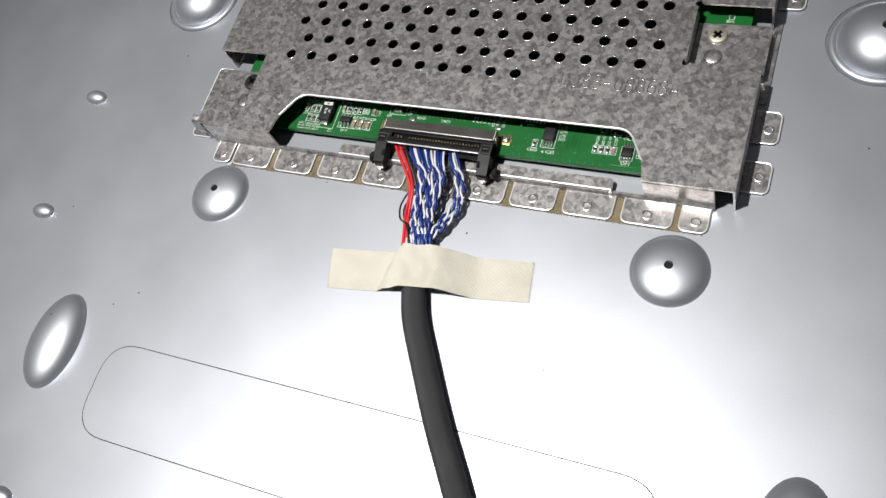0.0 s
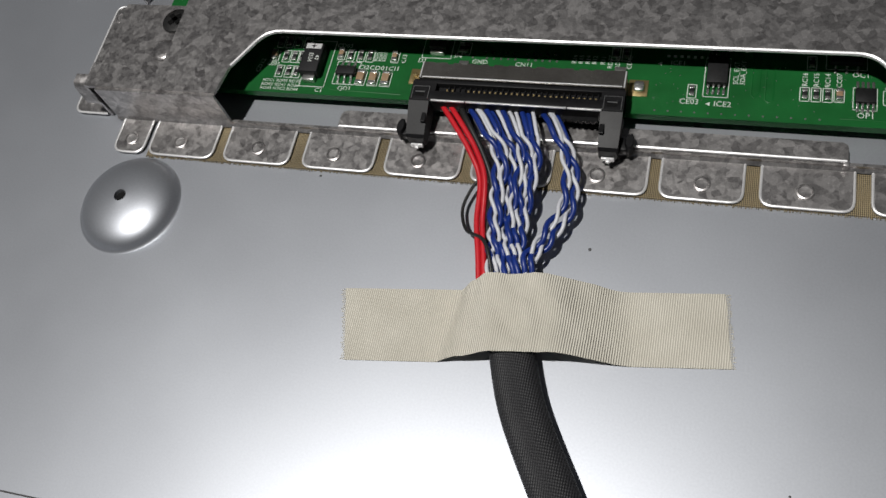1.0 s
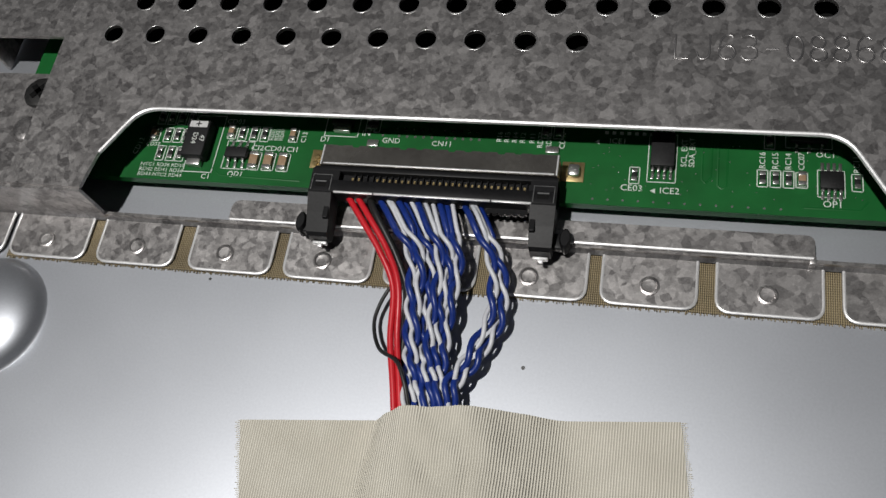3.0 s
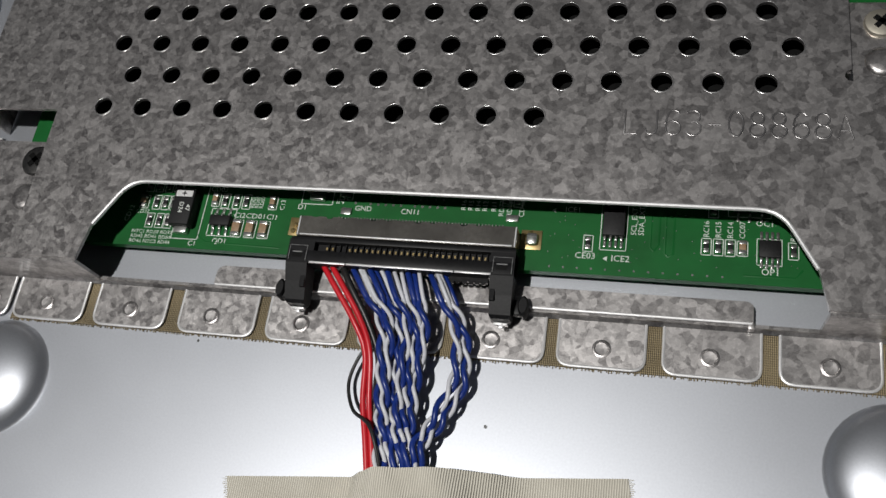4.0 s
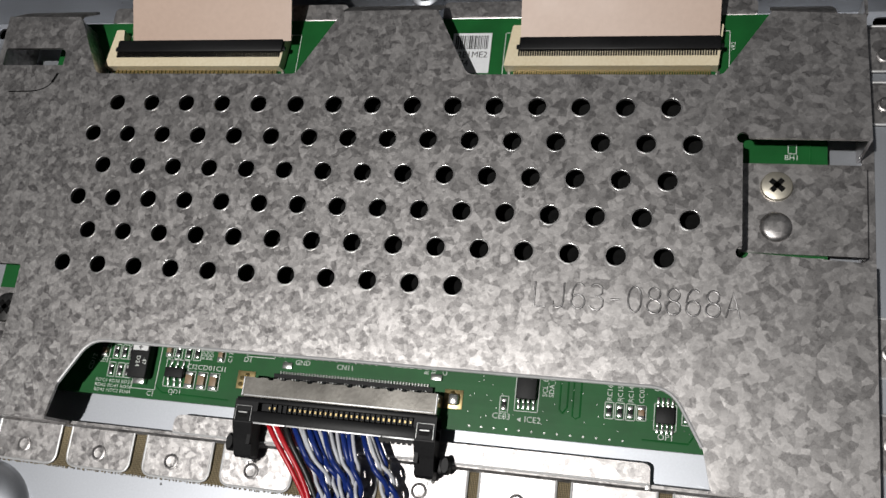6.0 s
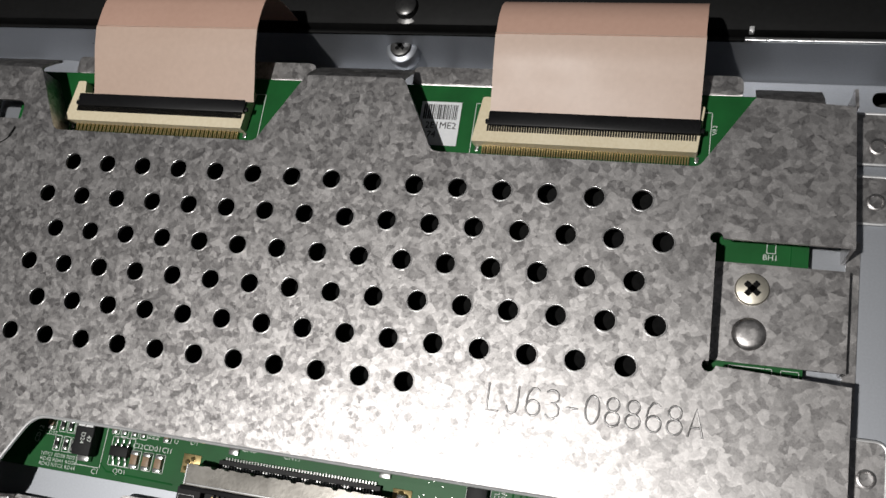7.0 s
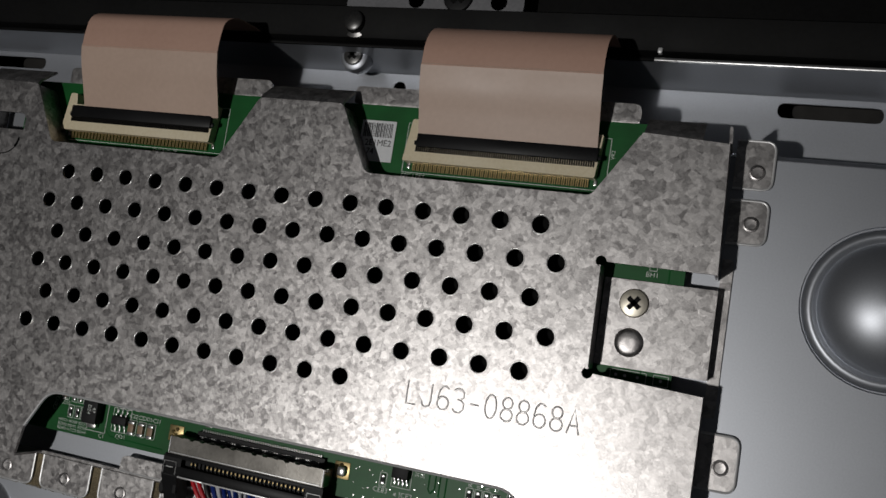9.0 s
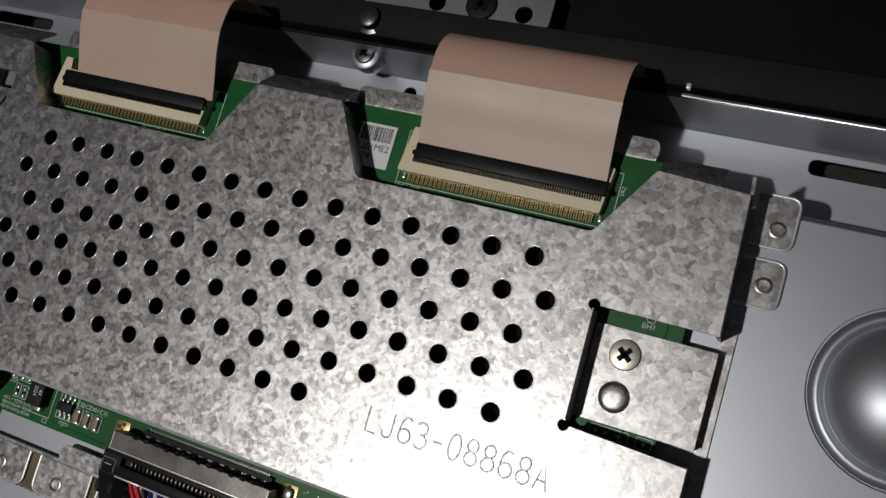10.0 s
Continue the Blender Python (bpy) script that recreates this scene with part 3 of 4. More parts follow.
box(bm, 4.56, 8.36, -2.385, -2.36, 0.9, 0.915, 0.004)
part("shell_lip", bm, BRIGHT, socket)
bm = BM()
box(bm, 4.94, 8.2, -2.02, -1.87, BOARD + 0.01, BOARD + 0.11)
part("leg_carrier", bm, BLACK, socket)
for x in (4.52, 8.4):
    bm = BM()
    sweep(bm, [(x, -2.39, 0.905), (x, -2.03, 0.905)], 0.014, 0.01, 6)
    part("shell_edge", bm, BRIGHT, socket)
bm = BM()
box(bm, 8.52, 8.72, -2.16, -1.94, BOARD + 0.02, BOARD + 0.13, 0.05)
part("solder_blob", bm, SOLDER, socket)

# sockets of the flat cables
for k, (x0, x1) in enumerate(((-0.5, 4.0), (8.92, 13.28))):
    bm = BM()
    pts = [(x0, 4.84), (x1 - 0.1, 4.84), (x1 - 0.02, 5.75), (x1 - 0.18, 5.75), (x1 - 0.22, 5.5), (x0 + 0.36, 5.5), (x0 + 0.32, 5.78), (x0 + 0.12, 5.78)]
    plate(bm, rounded(pts, 0.03, 2), [], BOARD, 0.66)
    sock = part("flat_cable_socket", bm, IVORY, board, "ivory plastic flat cable socket")
    bm = BM()
    box(bm, x0 + 0.187, x0 + 0.213, 4.67, 4.86, BOARD, BOARD + 0.05)
    repeat(part("pin", bm, GOLD, sock, smooth=0), [((x1 - x0 - 0.45) * i / 79, 0, 0.02 * (i % 2)) for i in range(1, 80)])
    bm = BM()
    for i in range(80):
        x = x0 + 0.3 + (x1 - x0 - 0.45) * i / 79
        box(bm, x - 0.014, x + 0.014, 5.06, 5.19, 0.66, 0.69)
    tagged(part("contact_comb", bm, FRAME, sock, smooth=0), kind="stuff")
    bm = BM()
    box(bm, x0 + 0.3, x1 - 0.06, 5.16, 5.46, 0.66, 0.76, 0.035)
    box(bm, x0 + 0.24, x1, 5.2, 5.3, 0.66, 0.72, 0.02)
    part("latch", bm, BLACK, sock, "black hinged latch")
    for xx in (x0 + 0.02, x1 - 0.16):
        bm = BM()
        box(bm, xx + 0.02, xx + 0.1, 4.72, 4.84, BOARD, BOARD + 0.03, 0.01)
        part("anchor_pad", bm, SOLDER, sock)

# paper label with bars
label = thing("paper_label", "white paper label with a bar code on the board", "label", at=(8.2, 5.2, BOARD))
bm = BM()
plate(bm, [(7.72, 4.8), (8.56, 4.8), (8.56, 5.74), (7.72, 5.74)], [], BOARD + 0.004, BOARD + 0.012)
part("paper", bm, PAPER, label)
bm = BM()
x = 7.78
while x < 8.48:
    w = rng.choice((0.012, 0.02, 0.03))
    box(bm, x, x + w, 5.36, 5.68, BOARD + 0.012, BOARD + 0.015)
    x += w + rng.choice((0.012, 0.02))
tagged(part("bar_code", bm, INK, label, smooth=0), kind="stuff")
bm = BM()
letters(bm, "2E1ME2", 7.86, 5.16, BOARD + 0.015, 0.14, 0.64)
letters(bm, "74", 7.92, 4.96, BOARD + 0.015, 0.14, 0.18)
part("printed_code", bm, INK, label, smooth=0)

# ---- the steel cover ----
cover = thing("shield_cover", "galvanised steel shield cover with rows of round vent holes", "cover", at=(6.4, 1, 0))
bm = BM()
pitch, rise = 0.85, 0.741
vents = []
for r, count in enumerate((11, 15, 16, 15, 16, 15)):
    vents += [ring((c + 0.5 * (r % 2)) * pitch, r * rise, 0.185, 20) for c in range(count)]
vents.append(rounded([(-2.85, 4.62), (-1.22, 4.62), (-1.22, 5.06), (-2.85, 5.06)], [0.05, 0.04, 0.2, 0.05]))


def bite(x, y, start, r=0.11):
    """A round relief hole at an inner corner of the sheet: three quarters of a circle, clockwise."""
    return [(x + r * math.cos(radians(start - 30 * k)), y + r * math.sin(radians(start - 30 * k))) for k in range(10)]


OPENING = [(0.42, -3.2), (0.55, -2.5), (1.08, -1.58), (12.56, -1.58), (13.11, -2.54), (13.25, -3.2)]
outline = [(-2.65, -3.2), *OPENING, (15.85, -3.2), (15.85, 0.82), *bite(13.66, 0.92, 0), *bite(13.63, 3.12, -90), (15.83, 3.12), (15.75, 5.65), (14.1, 5.75), (13.24, 4.4), (8.29, 4.4), (7.5, 5.9), (5.4, 5.9), (4.54, 4.41), (-0.29, 4.41), (-1.04, 5.86), (-3.0, 5.9),
           (-3.0, -0.1), (-1.0, -0.1), (-1.0, -2.6), (-2.65, -2.6)]
radii = [0, 0, 0.1, 0.35, 0.35, 0.1, 0, 0, 0, *[0] * 20, 0, 0, 0.05, 0.1, 0.15, 0.1, 0.1, 0.1, 0.15, 0.1, 0, 0, 0.06, 0.06, 0]
plate(bm, rounded(outline, radii), vents, TOP - SHEET, TOP)
part("top_plate", bm, STEEL, cover)
bm = BM()
turned(bm, [(0.186, -0.04), (0.188, -0.004), (0.197, 0.002), (0.207, 0.0015), (0.212, -0.002)], 0, 0, 20)
rim = finish(bm, "vent_rim", RAIL, 60)
for r, count in enumerate((11, 15, 16, 15, 16, 15)):
    for c in range(count):
        ob = new("vent_rim", rim)
        ob.parent = cover
        ob.location = Vector(((c + 0.5 * (r % 2)) * pitch * CM, r * rise * CM, TOP * CM)) - cover.location
# highlight along the opening's edge, put in as a pale tube
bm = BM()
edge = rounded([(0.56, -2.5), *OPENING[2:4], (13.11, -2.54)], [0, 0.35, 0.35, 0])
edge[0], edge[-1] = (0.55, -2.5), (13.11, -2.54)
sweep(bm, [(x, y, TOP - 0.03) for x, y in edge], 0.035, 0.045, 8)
part("rim_highlight", bm, BRIGHT, cover, "rim of the opening, its highlight put in as pale steel")
# black sheet added to give the shade seen through the vents
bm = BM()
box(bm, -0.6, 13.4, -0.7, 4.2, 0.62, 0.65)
part("vent_shade_sheet", bm, VOID, cover, "added black sheet for the shade behind the vent holes")
bm = BM()
sweep(bm, [(x, y, TOP - 0.006) for x, y, z in spline([(-1.3, 4.4, 0), (-1.42, 4.15, 0), (-1.75, 3.98, 0), (-2.5, 3.95, 0)], 6)], 0.022, 0.01, 6)
part("slit", bm, FRAME, cover, "fine curved slit in the sheet")
bm = BM()
sweep(bm, [(-1.3, 4.42, TOP - 0.004), (-1.34, 4.3, TOP - 0.004), (-1.4, 4.18, TOP - 0.004)], 0.05, 0.008, 6)
part("slit", bm, FRAME, cover)


def wall(bm, p, q, z0, z1, thick=0.06):
    p, q = Vector(p), Vector(q)
    n = Vector((-(q - p).y, (q - p).x)).normalized() * thick
    vs = [bm.verts.new((v.x, v.y, z)) for z in (z0, z1) for v in (p, q, q + n, p + n)]
    for a in ((0, 1, 2, 3), (4, 5, 6, 7), (0, 1, 5, 4), (1, 2, 6, 5), (2, 3, 7, 6), (3, 0, 4, 7)):
        bm.faces.new([vs[i] for i in a])


for x0, x1, z1 in ((-2.4, 0.4, TOP - SHEET + 0.02), (13.27, 15.3, TOP - SHEET + 0.02), (0.4, 13.27, 0.2)):
    bm = BM()
    strip(bm, x0, x1, [(-3.3, 0.06), (-3.24, 0.12), (-3.235, z1 * 0.5), (-3.23, z1)], 0.06)
    part("front_wall", bm, STEEL, cover, smooth=60)
bm = BM()
plate(bm, rounded([(2.82, -3.2), (12.28, -3.2), (12.28, -2.9), (12.2, -2.84), (2.82, -2.84)], [0, 0, 0.05, 0.05, 0.25]), [], 0.2, 0.27)
flange = part("inner_flange", bm, STEEL, cover)
# the fold's bright line is a painted highlight: a pale tube
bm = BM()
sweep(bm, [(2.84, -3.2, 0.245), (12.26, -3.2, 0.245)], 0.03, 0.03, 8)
part("bend_highlight", bm, BRIGHT, flange)
bm = BM()
box(bm, 12.2, 12.3, -3.3, -3.18, 0.03, 0.26, 0.01)
part("end_lug", bm, STEEL, flange)
for p, q, z0 in (((15.85, -3.2), (15.85, 0.82), 0.03), ((15.83, 3.12), (15.75, 5.65), 0.03), ((-2.98, 5.86), (-2.98, -0.1), 0.03), ((-2.65, -2.6), (-2.65, -3.2), 0.03), ((-1.0, -2.6), (-1.0, -0.1), BOARD + 0.08), ((8.23, 4.42), (7.46, 5.88), BOARD + 0.01), ((-0.35, 4.43), (-1.1, 5.84), BOARD + 0.01),
                 ((13.57, 3.05), (13.6, 1.0), BOARD + 0.08), ((15.85, 1.12), (15.85, 2.88), 0.03)):
    bm = BM()
    wall(bm, p, q, z0, TOP - SHEET - 0.002 if z0 != 0.03 or q[1] != 2.88 else BOARD + 0.05)
    part("side_wall", bm, STEEL, cover)
for x0, x1, y in ((5.4, 7.5, 5.9), (14.12, 15.25, 5.72), (-2.9, -1.05, 5.88)):
    bm = BM()
    strip(bm, x0, x1, [(y - 0.03, TOP - 0.04), (y + 0.06, TOP - 0.09), (y + 0.26, TOP - 0.34), (y + 0.42, TOP - 0.56)], 0.06)
    part("rear_wall", bm, STEEL, cover, smooth=60)
for x0, x1 in ((-0.75, 5.22), (7.42, 13.92)):
    bm = BM()
    plate(bm, rounded([(x0, 6.13), (x1, 6.13), (x1, 6.52), (x0, 6.52)], [0.02, 0.1, 0.22, 0.12]), [], 0.33, 0.39)
    strip(bm, x0 + 0.1, x1 - 0.02, [(6.16, 0.362), (6.09, 0.34), (6.04, 0.28), (6.02, 0.2), (6.02, 0.0)], 0.06)
    part("rear_flange", bm, STEEL, cover, smooth=60)

RIVETS = [-1.85, -0.66, 1.15, 2.83, 4.6, 6.4, 8.06, 9.92, 11.64, 13.45, 14.85]
TABS = [(-2.2, -1.5), (-1.35, 0.15), (0.42, 1.88), (2.2, 3.69), (3.95, 5.45), (5.7, 7.2), (7.45, 8.96), (9.2, 10.62), (10.91, 12.42), (12.71, 14.19), (14.4, 15.2)]


def foot_tab(points, radii, rx, ry):
    bm = BM()
    shape = rounded(points, radii)
    plate(bm, shape, [], 0.03, 0.09)
    tab = part("tab", bm, STEEL, cover)
    # pale tube round the tab for the highlight on its edge
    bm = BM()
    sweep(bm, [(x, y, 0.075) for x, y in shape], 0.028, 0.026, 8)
    part("tab_edge_highlight", bm, BRIGHT, tab)
    bm = BM()
    turned(bm, [(0.16, 0.09), (0.155, 0.11), (0.125, 0.12), (0.105, 0.1), (0.05, 0.096), (0, 0.096)], rx, ry, 20)
    part("rivet", bm, STEEL, tab)


for (x0, x1), rx in zip(TABS, RIVETS):
    foot_tab([(x0, -3.27), (x0, -4.1), (x1, -4.1), (x1, -3.27)], [0, 0.22, 0.22, 0], rx, -3.78)
for y0, y1, ry in ((5.02, 6.0, 5.36), (3.9, 4.78, 4.31), (-0.95, 0.12, -0.5), (-2.6, -1.6, -2.1)):
    foot_tab([(15.86, y0), (16.6, y0), (16.6, y1), (15.86, y1)], [0, 0.2, 0.2, 0], 16.3, ry)
foot_tab([(-3.0, -0.25), (-3.62, -0.25), (-3.62, -2.3), (-3.0, -2.3)], [0, 0.2, 0.2, 0], -3.4, -0.6)
foot_tab([(-2.7, -2.5), (-3.55, -2.5), (-3.55, -3.2), (-2.7, -3.2)], [0, 0.12, 0.2, 0], -3.25, -2.82)
bm = BM()
wall(bm, (15.79, 5.66), (15.77, 5.98), 0.25, TOP)
part("corner_peg", bm, STEEL, cover)
bm = BM()
plate(bm, rounded([(15.86, 0.4), (16.08, 0.4), (16.08, 3.57), (15.86, 3.57)], [0, 0.1, 0.1, 0]), [], 0.0, 0.07)
part("foot_strip", bm, STEEL, cover)
# recessed fixing bracket
for x0, x1, y0, y1, bx, by in ((13.66, 15.86, 1.12, 2.88, 14.3, 1.63), (-3.05, -1.02, -2.45, -0.5, -1.6, -1.75)):
    bm = BM()
    plate(bm, [(x0, y0), (x1, y0), (x1, y1), (x0, y1)], [], BOARD + 0.01, BOARD + 0.07)
    bracket = part("bracket", bm, STEEL, cover)
    bm = BM()
    turned(bm, [(0.29, 0.48), (0.27, 0.52), (0.2, 0.545), (0.1, 0.55), (0, 0.55)], bx, by, 28)
    part("button", bm, STEEL, bracket, smooth=60)
bm = BM()
strip(bm, -2.95, -2.6, [(-3.2, 0.5), (-3.16, 1.0), (-3.1, TOP - 0.04), (-2.9, TOP - 0.04)], 0.05)
part("corner_ear", bm, STEEL, cover, smooth=60)
# part number stamped in single strokes with rounded lips; each stroke: points of a unit cell
O8 = [(0.5 + 0.5 * math.cos(a * math.pi / 8), 0.26 + 0.26 * math.sin(a * math.pi / 8)) for a in range(17)]
U8 = [(0.5 + 0.42 * math.cos(a * math.pi / 8), 0.76 + 0.24 * math.sin(a * math.pi / 8)) for a in range(17)]
STROKES = {
    "L": [[(0.0, 1.0), (0.0, 0.0), (0.85, 0.0)]],
    "J": [[(0.8, 1.0), (0.8, 0.25), (0.72, 0.08), (0.5, 0.0), (0.28, 0.0), (0.08, 0.08), (0.0, 0.25)]],
    "6": [[(0.9, 0.9), (0.7, 1.0), (0.4, 1.0), (0.12, 0.8), (0.0, 0.45)], [(x, y * 1.08) for x, y in O8]],
    "3": [[(0.0, 0.9), (0.25, 1.0), (0.6, 1.0), (0.88, 0.88), (0.88, 0.66), (0.62, 0.54), (0.35, 0.54)], [(0.62, 0.54), (0.95, 0.4), (0.95, 0.15), (0.65, 0.0), (0.25, 0.0), (0.0, 0.12)]],
    "-": [[(0.1, 0.45), (0.9, 0.45)]],
    "0": [[(0.5 + 0.48 * math.cos(a * math.pi / 10), 0.5 + 0.5 * math.sin(a * math.pi / 10)) for a in range(21)]],
    "8": [O8, U8],
    "A": [[(0.0, 0.0), (0.5, 1.0), (1.0, 0.0)], [(0.17, 0.34), (0.83, 0.34)]],
}
for i, char in enumerate("LJ63-08868A"):
    bm = BM()
    for stroke in STROKES[char]:
        sweep(bm, [(10.06 + 0.336 * i + 0.24 * x, -0.29 + 0.47 * y, TOP) for x, y in stroke], 0.018, 0.013, 8)
    part("stamped_character", bm, STAMP, cover, smooth=60)

# conductive mesh strip under the tabs
gasket = thing("mesh_gasket", "brown conductive mesh strip under the cover's tabs", "gasket", at=(6.5, -3.7, 0))
bm = BM()
box(bm, -1.4, 15.1, -4.13, -3.3, 0.001, 0.028)
part("strip", bm, GASKET, gasket)
bm = BM()
for i in range(290):
    x = -1.38 + 16.45 * (i + rng.uniform(-0.4, 0.4)) / 289
    w = rng.uniform(0.006, 0.013)
    box(bm, x - w, x + w, -4.15 - 0.02 * rng.random(), -4.12, 0.004, 0.022)
tagged(part("frayed_threads", bm, GASKET, gasket, smooth=0), kind="stuff")

# ---- flat cables ----
for x0, x1, sag in ((0.18, 4.12, 0.1), (9.24, 13.18, 0.0)):
    ffc = thing("flat_cable", "wide beige flat cable bent over the panel edge" if sag else "wide beige flat cable bent in an arch beside a paper label", "cable", "flat cables", at=((x0 + x1) / 2, 6, 0.7))
    prof = [(p.y, p.z) for p in spline([(0, 5.42, 0.72), (0, 5.9, 0.9), (0, 6.4, 1.1), (0, 6.85, 1.22)])]
    bm = BM()
    strip(bm, x0, x1, prof, 0.035)
    part("stiffener", bm, FILM, ffc, "beige stiffened end", smooth=60)
    prof = [(p.y, p.z) for p in spline([(0, 6.83, 1.215), (0, 7.28, 1.19), (0, 7.66, 0.97 + sag), (0, 7.9, 0.55 + sag), (0, 7.98, 0.0), (0, 8.0, -0.5)])]
    bm = BM()
    strip(bm, x0 + 0.01, x1 - 0.01, prof, 0.025)
    part("bare_ribbon", bm, FILM_PINK, ffc, "pinkish bare flat ribbon", smooth=60)

    bm = BM()
    sweep(bm, [(x0 + (x1 - x0) * i / 30, 6.87 + 0.006 * math.sin(i * 0.7), 1.236) for i in range(31)], 0.009, 0.005, 6)
    part("film_edge", bm, FILM, ffc)

# ---- signal cable ----
lead = thing("signal_cable", "signal cable with twisted blue and white wires in black sleeve", "cable", at=(6.5, -3, 0.0))
bm = BM()
box(bm, 4.42, 8.44, -2.88, -2.66, 0.5, 0.88, 0.02)
box(bm, 4.42, 8.44, -2.66, -2.5, 0.5, 0.74)
box(bm, 4.42, 8.44, -2.5, -2.41, 0.5, 0.88, 0.015)
box(bm, 4.42, 4.88, -2.67, -2.49, 0.7, 0.88)
box(bm, 8.02, 8.44, -2.67, -2.49, 0.7, 0.88)
plug = part("plug", bm, BLACK, lead, "black plastic plug")
bm = BM()
for i in range(28):
    if i not in (2, 3):
        box(bm, 5.06 + i * 0.105, 5.09 + i * 0.105, -2.6, -2.55, 0.74, 0.765 if i < 18 else 0.743)
tagged(part("contact_row", bm, GOLD, plug, smooth=0), kind="stuff")
bm = BM()
for i in range(28):
    box(bm, 5.11 + i * 0.105, 5.125 + i * 0.105, -2.655, -2.505, 0.74, 0.8)
tagged(part("contact_divider", bm, BLACK, plug, smooth=0), kind="stuff")
# highlight on the plug's front lip, put in as pale strips
for x0, x1 in ((4.84, 5.5), (5.52, 7.42), (7.44, 8.06)):
    bm = BM()
    box(bm, x0, x1, -2.905, -2.872, 0.862, 0.9, 0.006)
    part("lip_highlight", bm, BRIGHT, plug, "pale strip for the highlight on the plug's front lip")
bm = BM()
box(bm, 7.3, 7.98, -2.96, -2.88, 0.56, 0.62)
for i in range(6):
    box(bm, 7.32 + i * 0.11, 7.39 + i * 0.11, -2.99, -2.96, 0.57, 0.61)
part("empty_terminals", bm, BLACK, plug, smooth=0)
for sx in (-1, 1):
    cx = 6.42 + sx * 1.82
    bm = BM()
    rows = []
    for y, zt, zb, w in ((-2.45, 0.88, 0.5, 0.2), (-2.9, 0.87, 0.45, 0.2), (-3.2, 0.74, 0.34, 0.19), (-3.5, 0.62, 0.3, 0.18), (-3.55, 0.56, 0.32, 0.16)):
        rows.append([bm.verts.new((cx + dx, y, z)) for dx, z in ((-w, zb), (w, zb), (w, zt), (-w, zt))])
    for a, b in zip(rows, rows[1:]):
        for i in range(4):
            bm.faces.new((a[i - 1], a[i], b[i], b[i - 1]))
    bm.faces.new(rows[0])
    bm.faces.new(rows[-1])
    box(bm, cx - sx * 0.14 - 0.045, cx - sx * 0.14 + 0.045, -3.3, -2.9, 0.6, 0.78, 0.01)
    part("latch_arm", bm, BLACK, plug, smooth=0)
    bm = BM()
    turned(bm, [(0.14, 0.26), (0.14, 0.5), (0.11, 0.54), (0, 0.54)], cx + sx * 0.36, -3.27, 16, 0.62, 1.25)
    box(bm, cx + sx * 0.26 - 0.1, cx + sx * 0.26 + 0.1, -3.42, -3.16, 0.28, 0.46, 0.03)
    part("release_lever", bm, BLACK, plug)
    # black box for the shade in the small catch window
    bm = BM()
    box(bm, cx - 0.1, cx + 0.08, -2.8, -2.72, 0.872, 0.884)
    part("window_shade", bm, FRAME, plug)
    # bright lines for the highlights on the window's edges
    bm = BM()
    box(bm, cx - 0.1, cx + 0.08, -2.715, -2.695, 0.878, 0.89)
    sweep(bm, [(cx + dx, y, 0.884) for dx, y in ((-0.16, -2.86), (-0.16, -2.58), (0.16, -2.58), (0.16, -2.86))], 0.008, 0.006, 6)
    part("window_highlight", bm, RAIL, plug)
    bm = BM()
    box(bm, cx - 0.12, cx + 0.12, -3.6, -3.56, 0.3, 0.4, 0.01)
    box(bm, cx - 0.03, cx + 0.05, -3.66, -3.58, 0.34, 0.4, 0.012)
    part("catch", bm, BRIGHT, plug)


def wire(name, pts, r, mat, label=""):
    bm = BM()
    sweep(bm, spline(pts, 8), r, None, 8)
    return part(name, bm, mat, lead, label, smooth=60)


for k in (0, 1):
    wire("red_wire", [(5.02 + 0.16 * k, -2.84, 0.62), (5.3 + 0.16 * k, -3.2, 0.68), (5.72 + 0.14 * k, -3.75, 0.62), (6.02 + 0.1 * k, -4.3, 0.5 + 0.06 * k), (6.1 + 0.11 * k, -5.1, 0.4), (6.26 + 0.1 * k, -5.8, 0.36), (6.4 + 0.1 * k, -6.5, 0.3)], 0.053, RED)
wire("black_wire", [(5.38, -2.84, 0.6), (5.6, -3.2, 0.66), (6.0, -3.8, 0.55), (6.26, -4.4, 0.42), (6.3, -5.2, 0.3), (6.4, -6.4, 0.25)], 0.06, DARKWIRE)
wire("thin_black_wire", [(6.05, -4.05, 0.3), (5.84, -4.35, 0.25), (5.74, -4.8, 0.22), (5.92, -5.25, 0.3), (6.3, -5.5, 0.55), (6.5, -5.85, 0.58), (6.66, -6.4, 0.4)], 0.032, DARKWIRE)


def twisted_pair(pts, phase, turns, from_t=0.22):
    """Two insulated wires, side by side at first and then wound about each other."""
    centre = spline(pts, 22)
    n = len(centre)
    for w, mat, name in ((0, WHITE, "white_wire"), (math.pi, BLUE, "blue_wire")):
        path = []
        for i, c in enumerate(centre):
            t = i / (n - 1)
            d = (centre[min(i + 1, n - 1)] - centre[max(i - 1, 0)]).normalized()
            side = d.cross(Vector((0, 0, 1))).normalized()
            up = side.cross(d)
            a = phase + w + turns * 2 * math.pi * max(0.0, t - from_t) / (1 - from_t)
            path.append(c + side * 0.055 * math.cos(a) + up * 0.055 * math.sin(a))
        bm = BM()
        sweep(bm, path, 0.038 if w == 0 else 0.054, None, 8)
        part(name, bm, mat, lead, smooth=60)


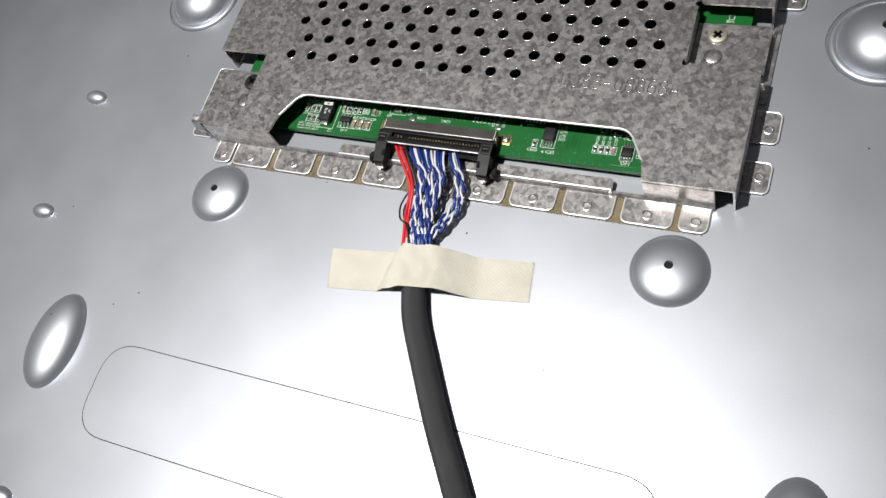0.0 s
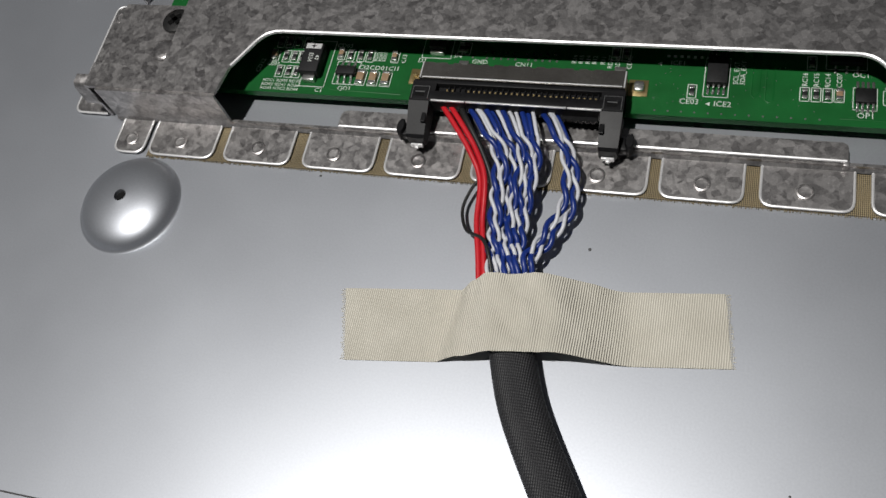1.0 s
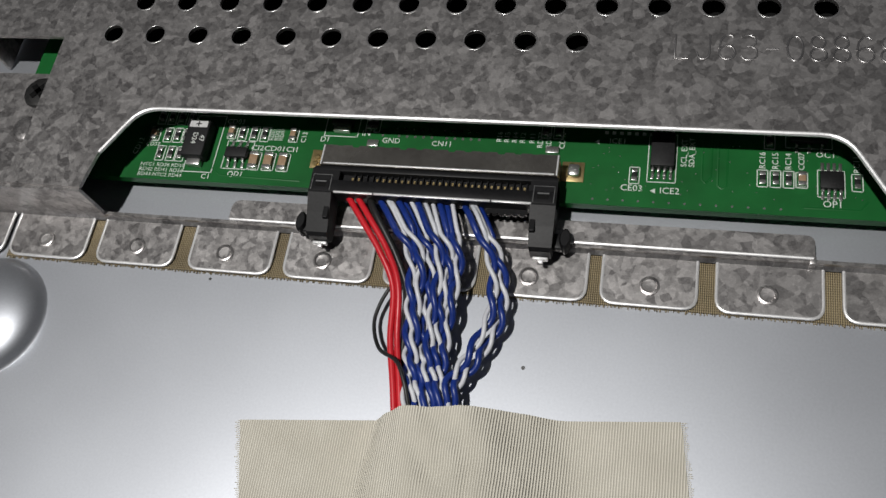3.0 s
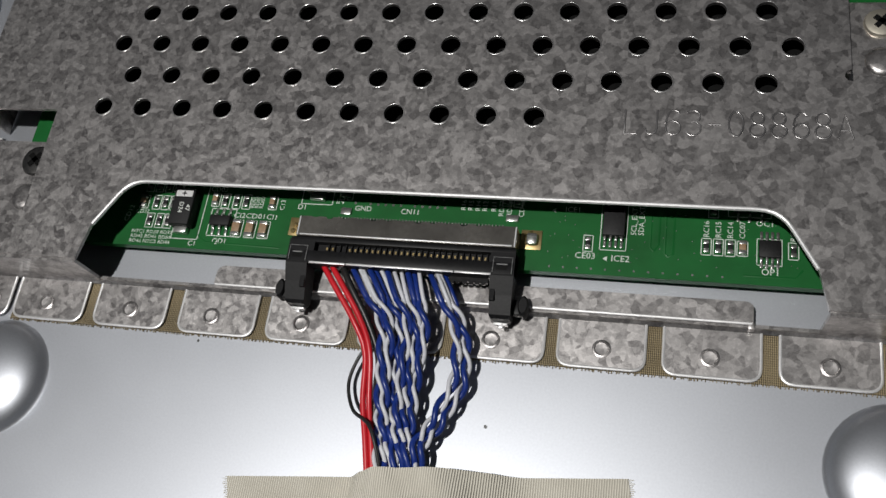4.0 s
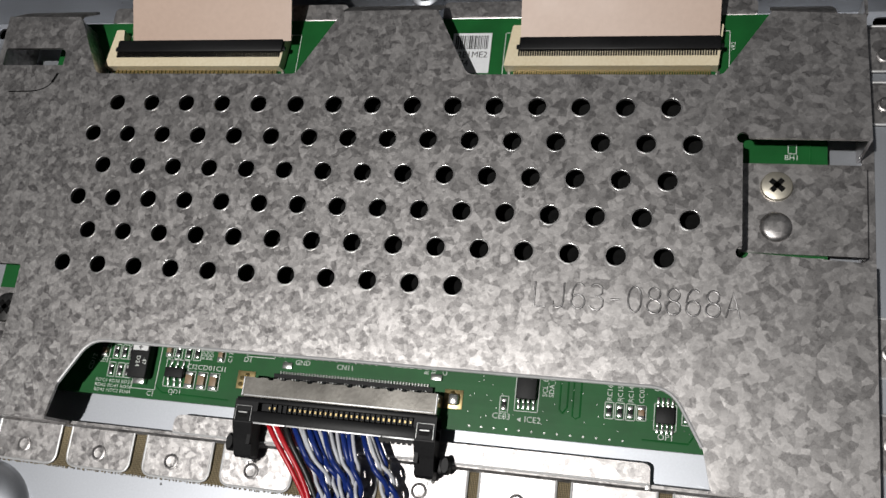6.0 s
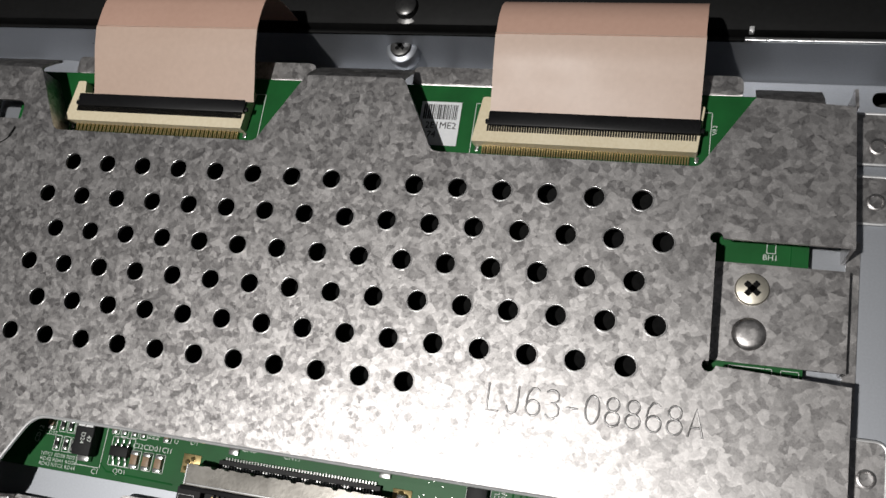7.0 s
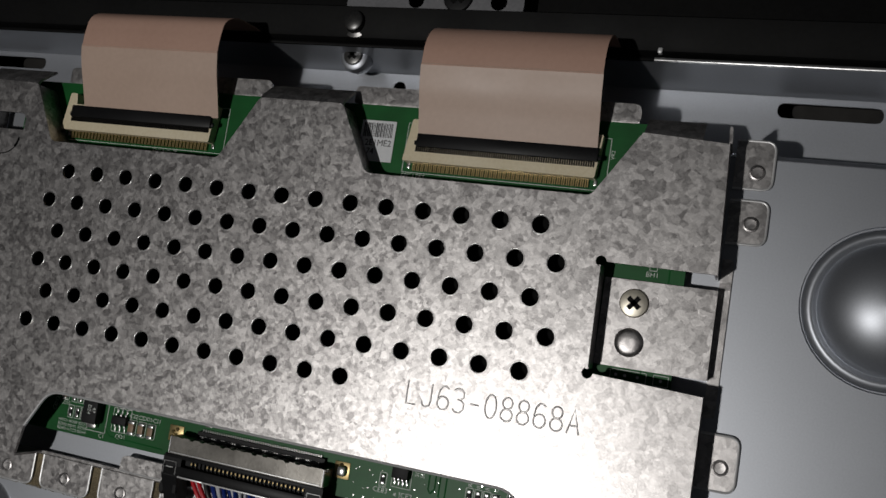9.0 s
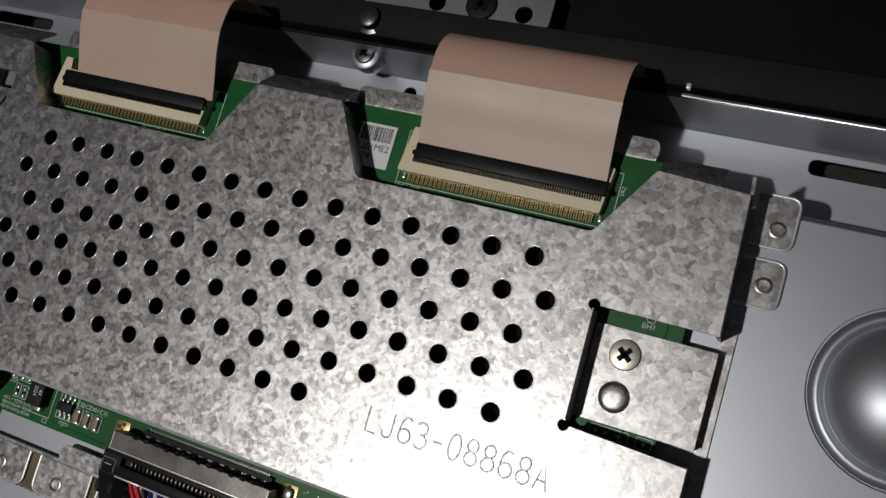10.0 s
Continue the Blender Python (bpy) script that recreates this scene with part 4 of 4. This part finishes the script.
STARTS = [5.62, 5.8, 6.02, 6.25, 6.5, 6.72, 7.02, 7.16]
MIDDLES = [6.26, 6.42, 6.58, 6.74, 6.88, 7.02, 7.54, 7.68]
LOWS = [6.34, 6.46, 6.6, 6.72, 6.84, 6.98, 7.6, 7.76]
ENDS = [6.5, 6.58, 6.68, 6.78, 6.88, 6.98, 7.1, 7.22]
for k, (a, b, c, d) in enumerate(zip(STARTS, MIDDLES, LOWS, ENDS)):
    lift = 0.06 * math.sin(2.4 * k)
    sag = 0.08 if k > 5 else 0.0
    pts = [(a, -2.84, 0.6), (a + 0.4 * (b - a), -3.2, 0.72 + lift), (b, -3.85, 0.62 + lift - sag), (c, -4.6, 0.5 + lift - sag), ((c + d) / 2, -5.3, 0.42 + lift), (d, -5.85, 0.44), (d + 0.1, -6.6, 0.36)]
    twisted_pair(pts, (3.1, 0.3, 2.8, 3.4, 0.1, 2.6, 3.0, 1.0)[k], 4.3 + 0.5 * math.sin(3.7 * k))
bm = BM()
path = spline([(7.0, -6.95, 0.25), (7.15, -7.4, 0.29), (7.52, -8.4, 0.3), (8.27, -9.7, 0.3), (9.24, -11.3, 0.3), (10.45, -13.1, 0.3), (12.3, -16, 0.3), (15, -22, 0.3)], 14)
sweep(bm, path, 0.395, 0.285, 20)
part("sleeve", bm, SLEEVE, lead, "black braided sleeve", smooth=60)

# ---- cloth tape over the cable ----
tape = thing("cloth_tape", "cream ribbed cloth tape holding the cable down", "tape", at=(7.2, -6.9, 0))
bl, br, tl, tr = (Vector(p) for p in ((4.16, -7.9), (10.69, -7.12), (3.82, -6.55), (10.49, -5.82)))
n, m = 110, 16


def hump(u, v):
    """Height of the tape: steep on one side of the cable, slack on the other."""
    s = lambda t: t * t * (3 - 2 * t)
    start = 0.255 + 0.075 * v
    left = max(0.0, min(1.0, (u - start) / (0.415 - start)))
    right = max(0.0, min(1.0, (0.77 - u) / 0.21))
    left = left / 0.35 * 0.55 if left < 0.35 else 0.55 + 0.45 * s((left - 0.35) / 0.65)
    z = (0.635 - 0.02 * v) * left * s(right)
    wr = noise.noise(Vector((u * 14, v * 3.0, 3.3))) * 0.05 + noise.noise(Vector((u * 40, v * 6.0, 1.3))) * 0.02
    return 0.022 + z + wr * (0.12 + 1.2 * left * s(right) ** 0.6) + 0.004


bm = BM()
grid = []
for j in range(m + 1):
    v = j / m
    row = []
    for i in range(n + 1):
        u = i / n
        p = bl.lerp(br, u).lerp(tl.lerp(tr, u), v)
        fray = 0.02 * noise.noise(Vector((v * 30, i, 0.5))) if i in (0, n) else 0
        z = max(0.012, hump(u, v))
        row.append((p.x + fray, p.y + (0.1 * (z - 0.03) if j == m else 0), z))
    grid.append(row)
up = [[bm.verts.new(p) for p in row] for row in grid]
for j in range(m):
    for i in range(n):
        bm.faces.new((up[j][i], up[j][i + 1], up[j + 1][i + 1], up[j + 1][i]))
down = bmesh.ops.extrude_face_region(bm, geom=bm.faces[:], use_keep_orig=True)["geom"]
for v in down:
    if isinstance(v, bmesh.types.BMVert):
        v.co.z -= 0.01
part("cloth", bm, TAPE, tape, smooth=60)
for a, b, s in ((bl, tl, -1), (br, tr, 1)):
    bm = BM()
    for i in range(46):
        p = a.lerp(b, (i + 0.5) / 46)
        w = 0.03 + 0.06 * rng.random()
        box(bm, min(p.x, p.x + s * w), max(p.x, p.x + s * w), p.y - 0.006, p.y + 0.006, 0.012, 0.02)
    tagged(part("frayed_end", bm, TAPE, tape, smooth=0), kind="stuff")
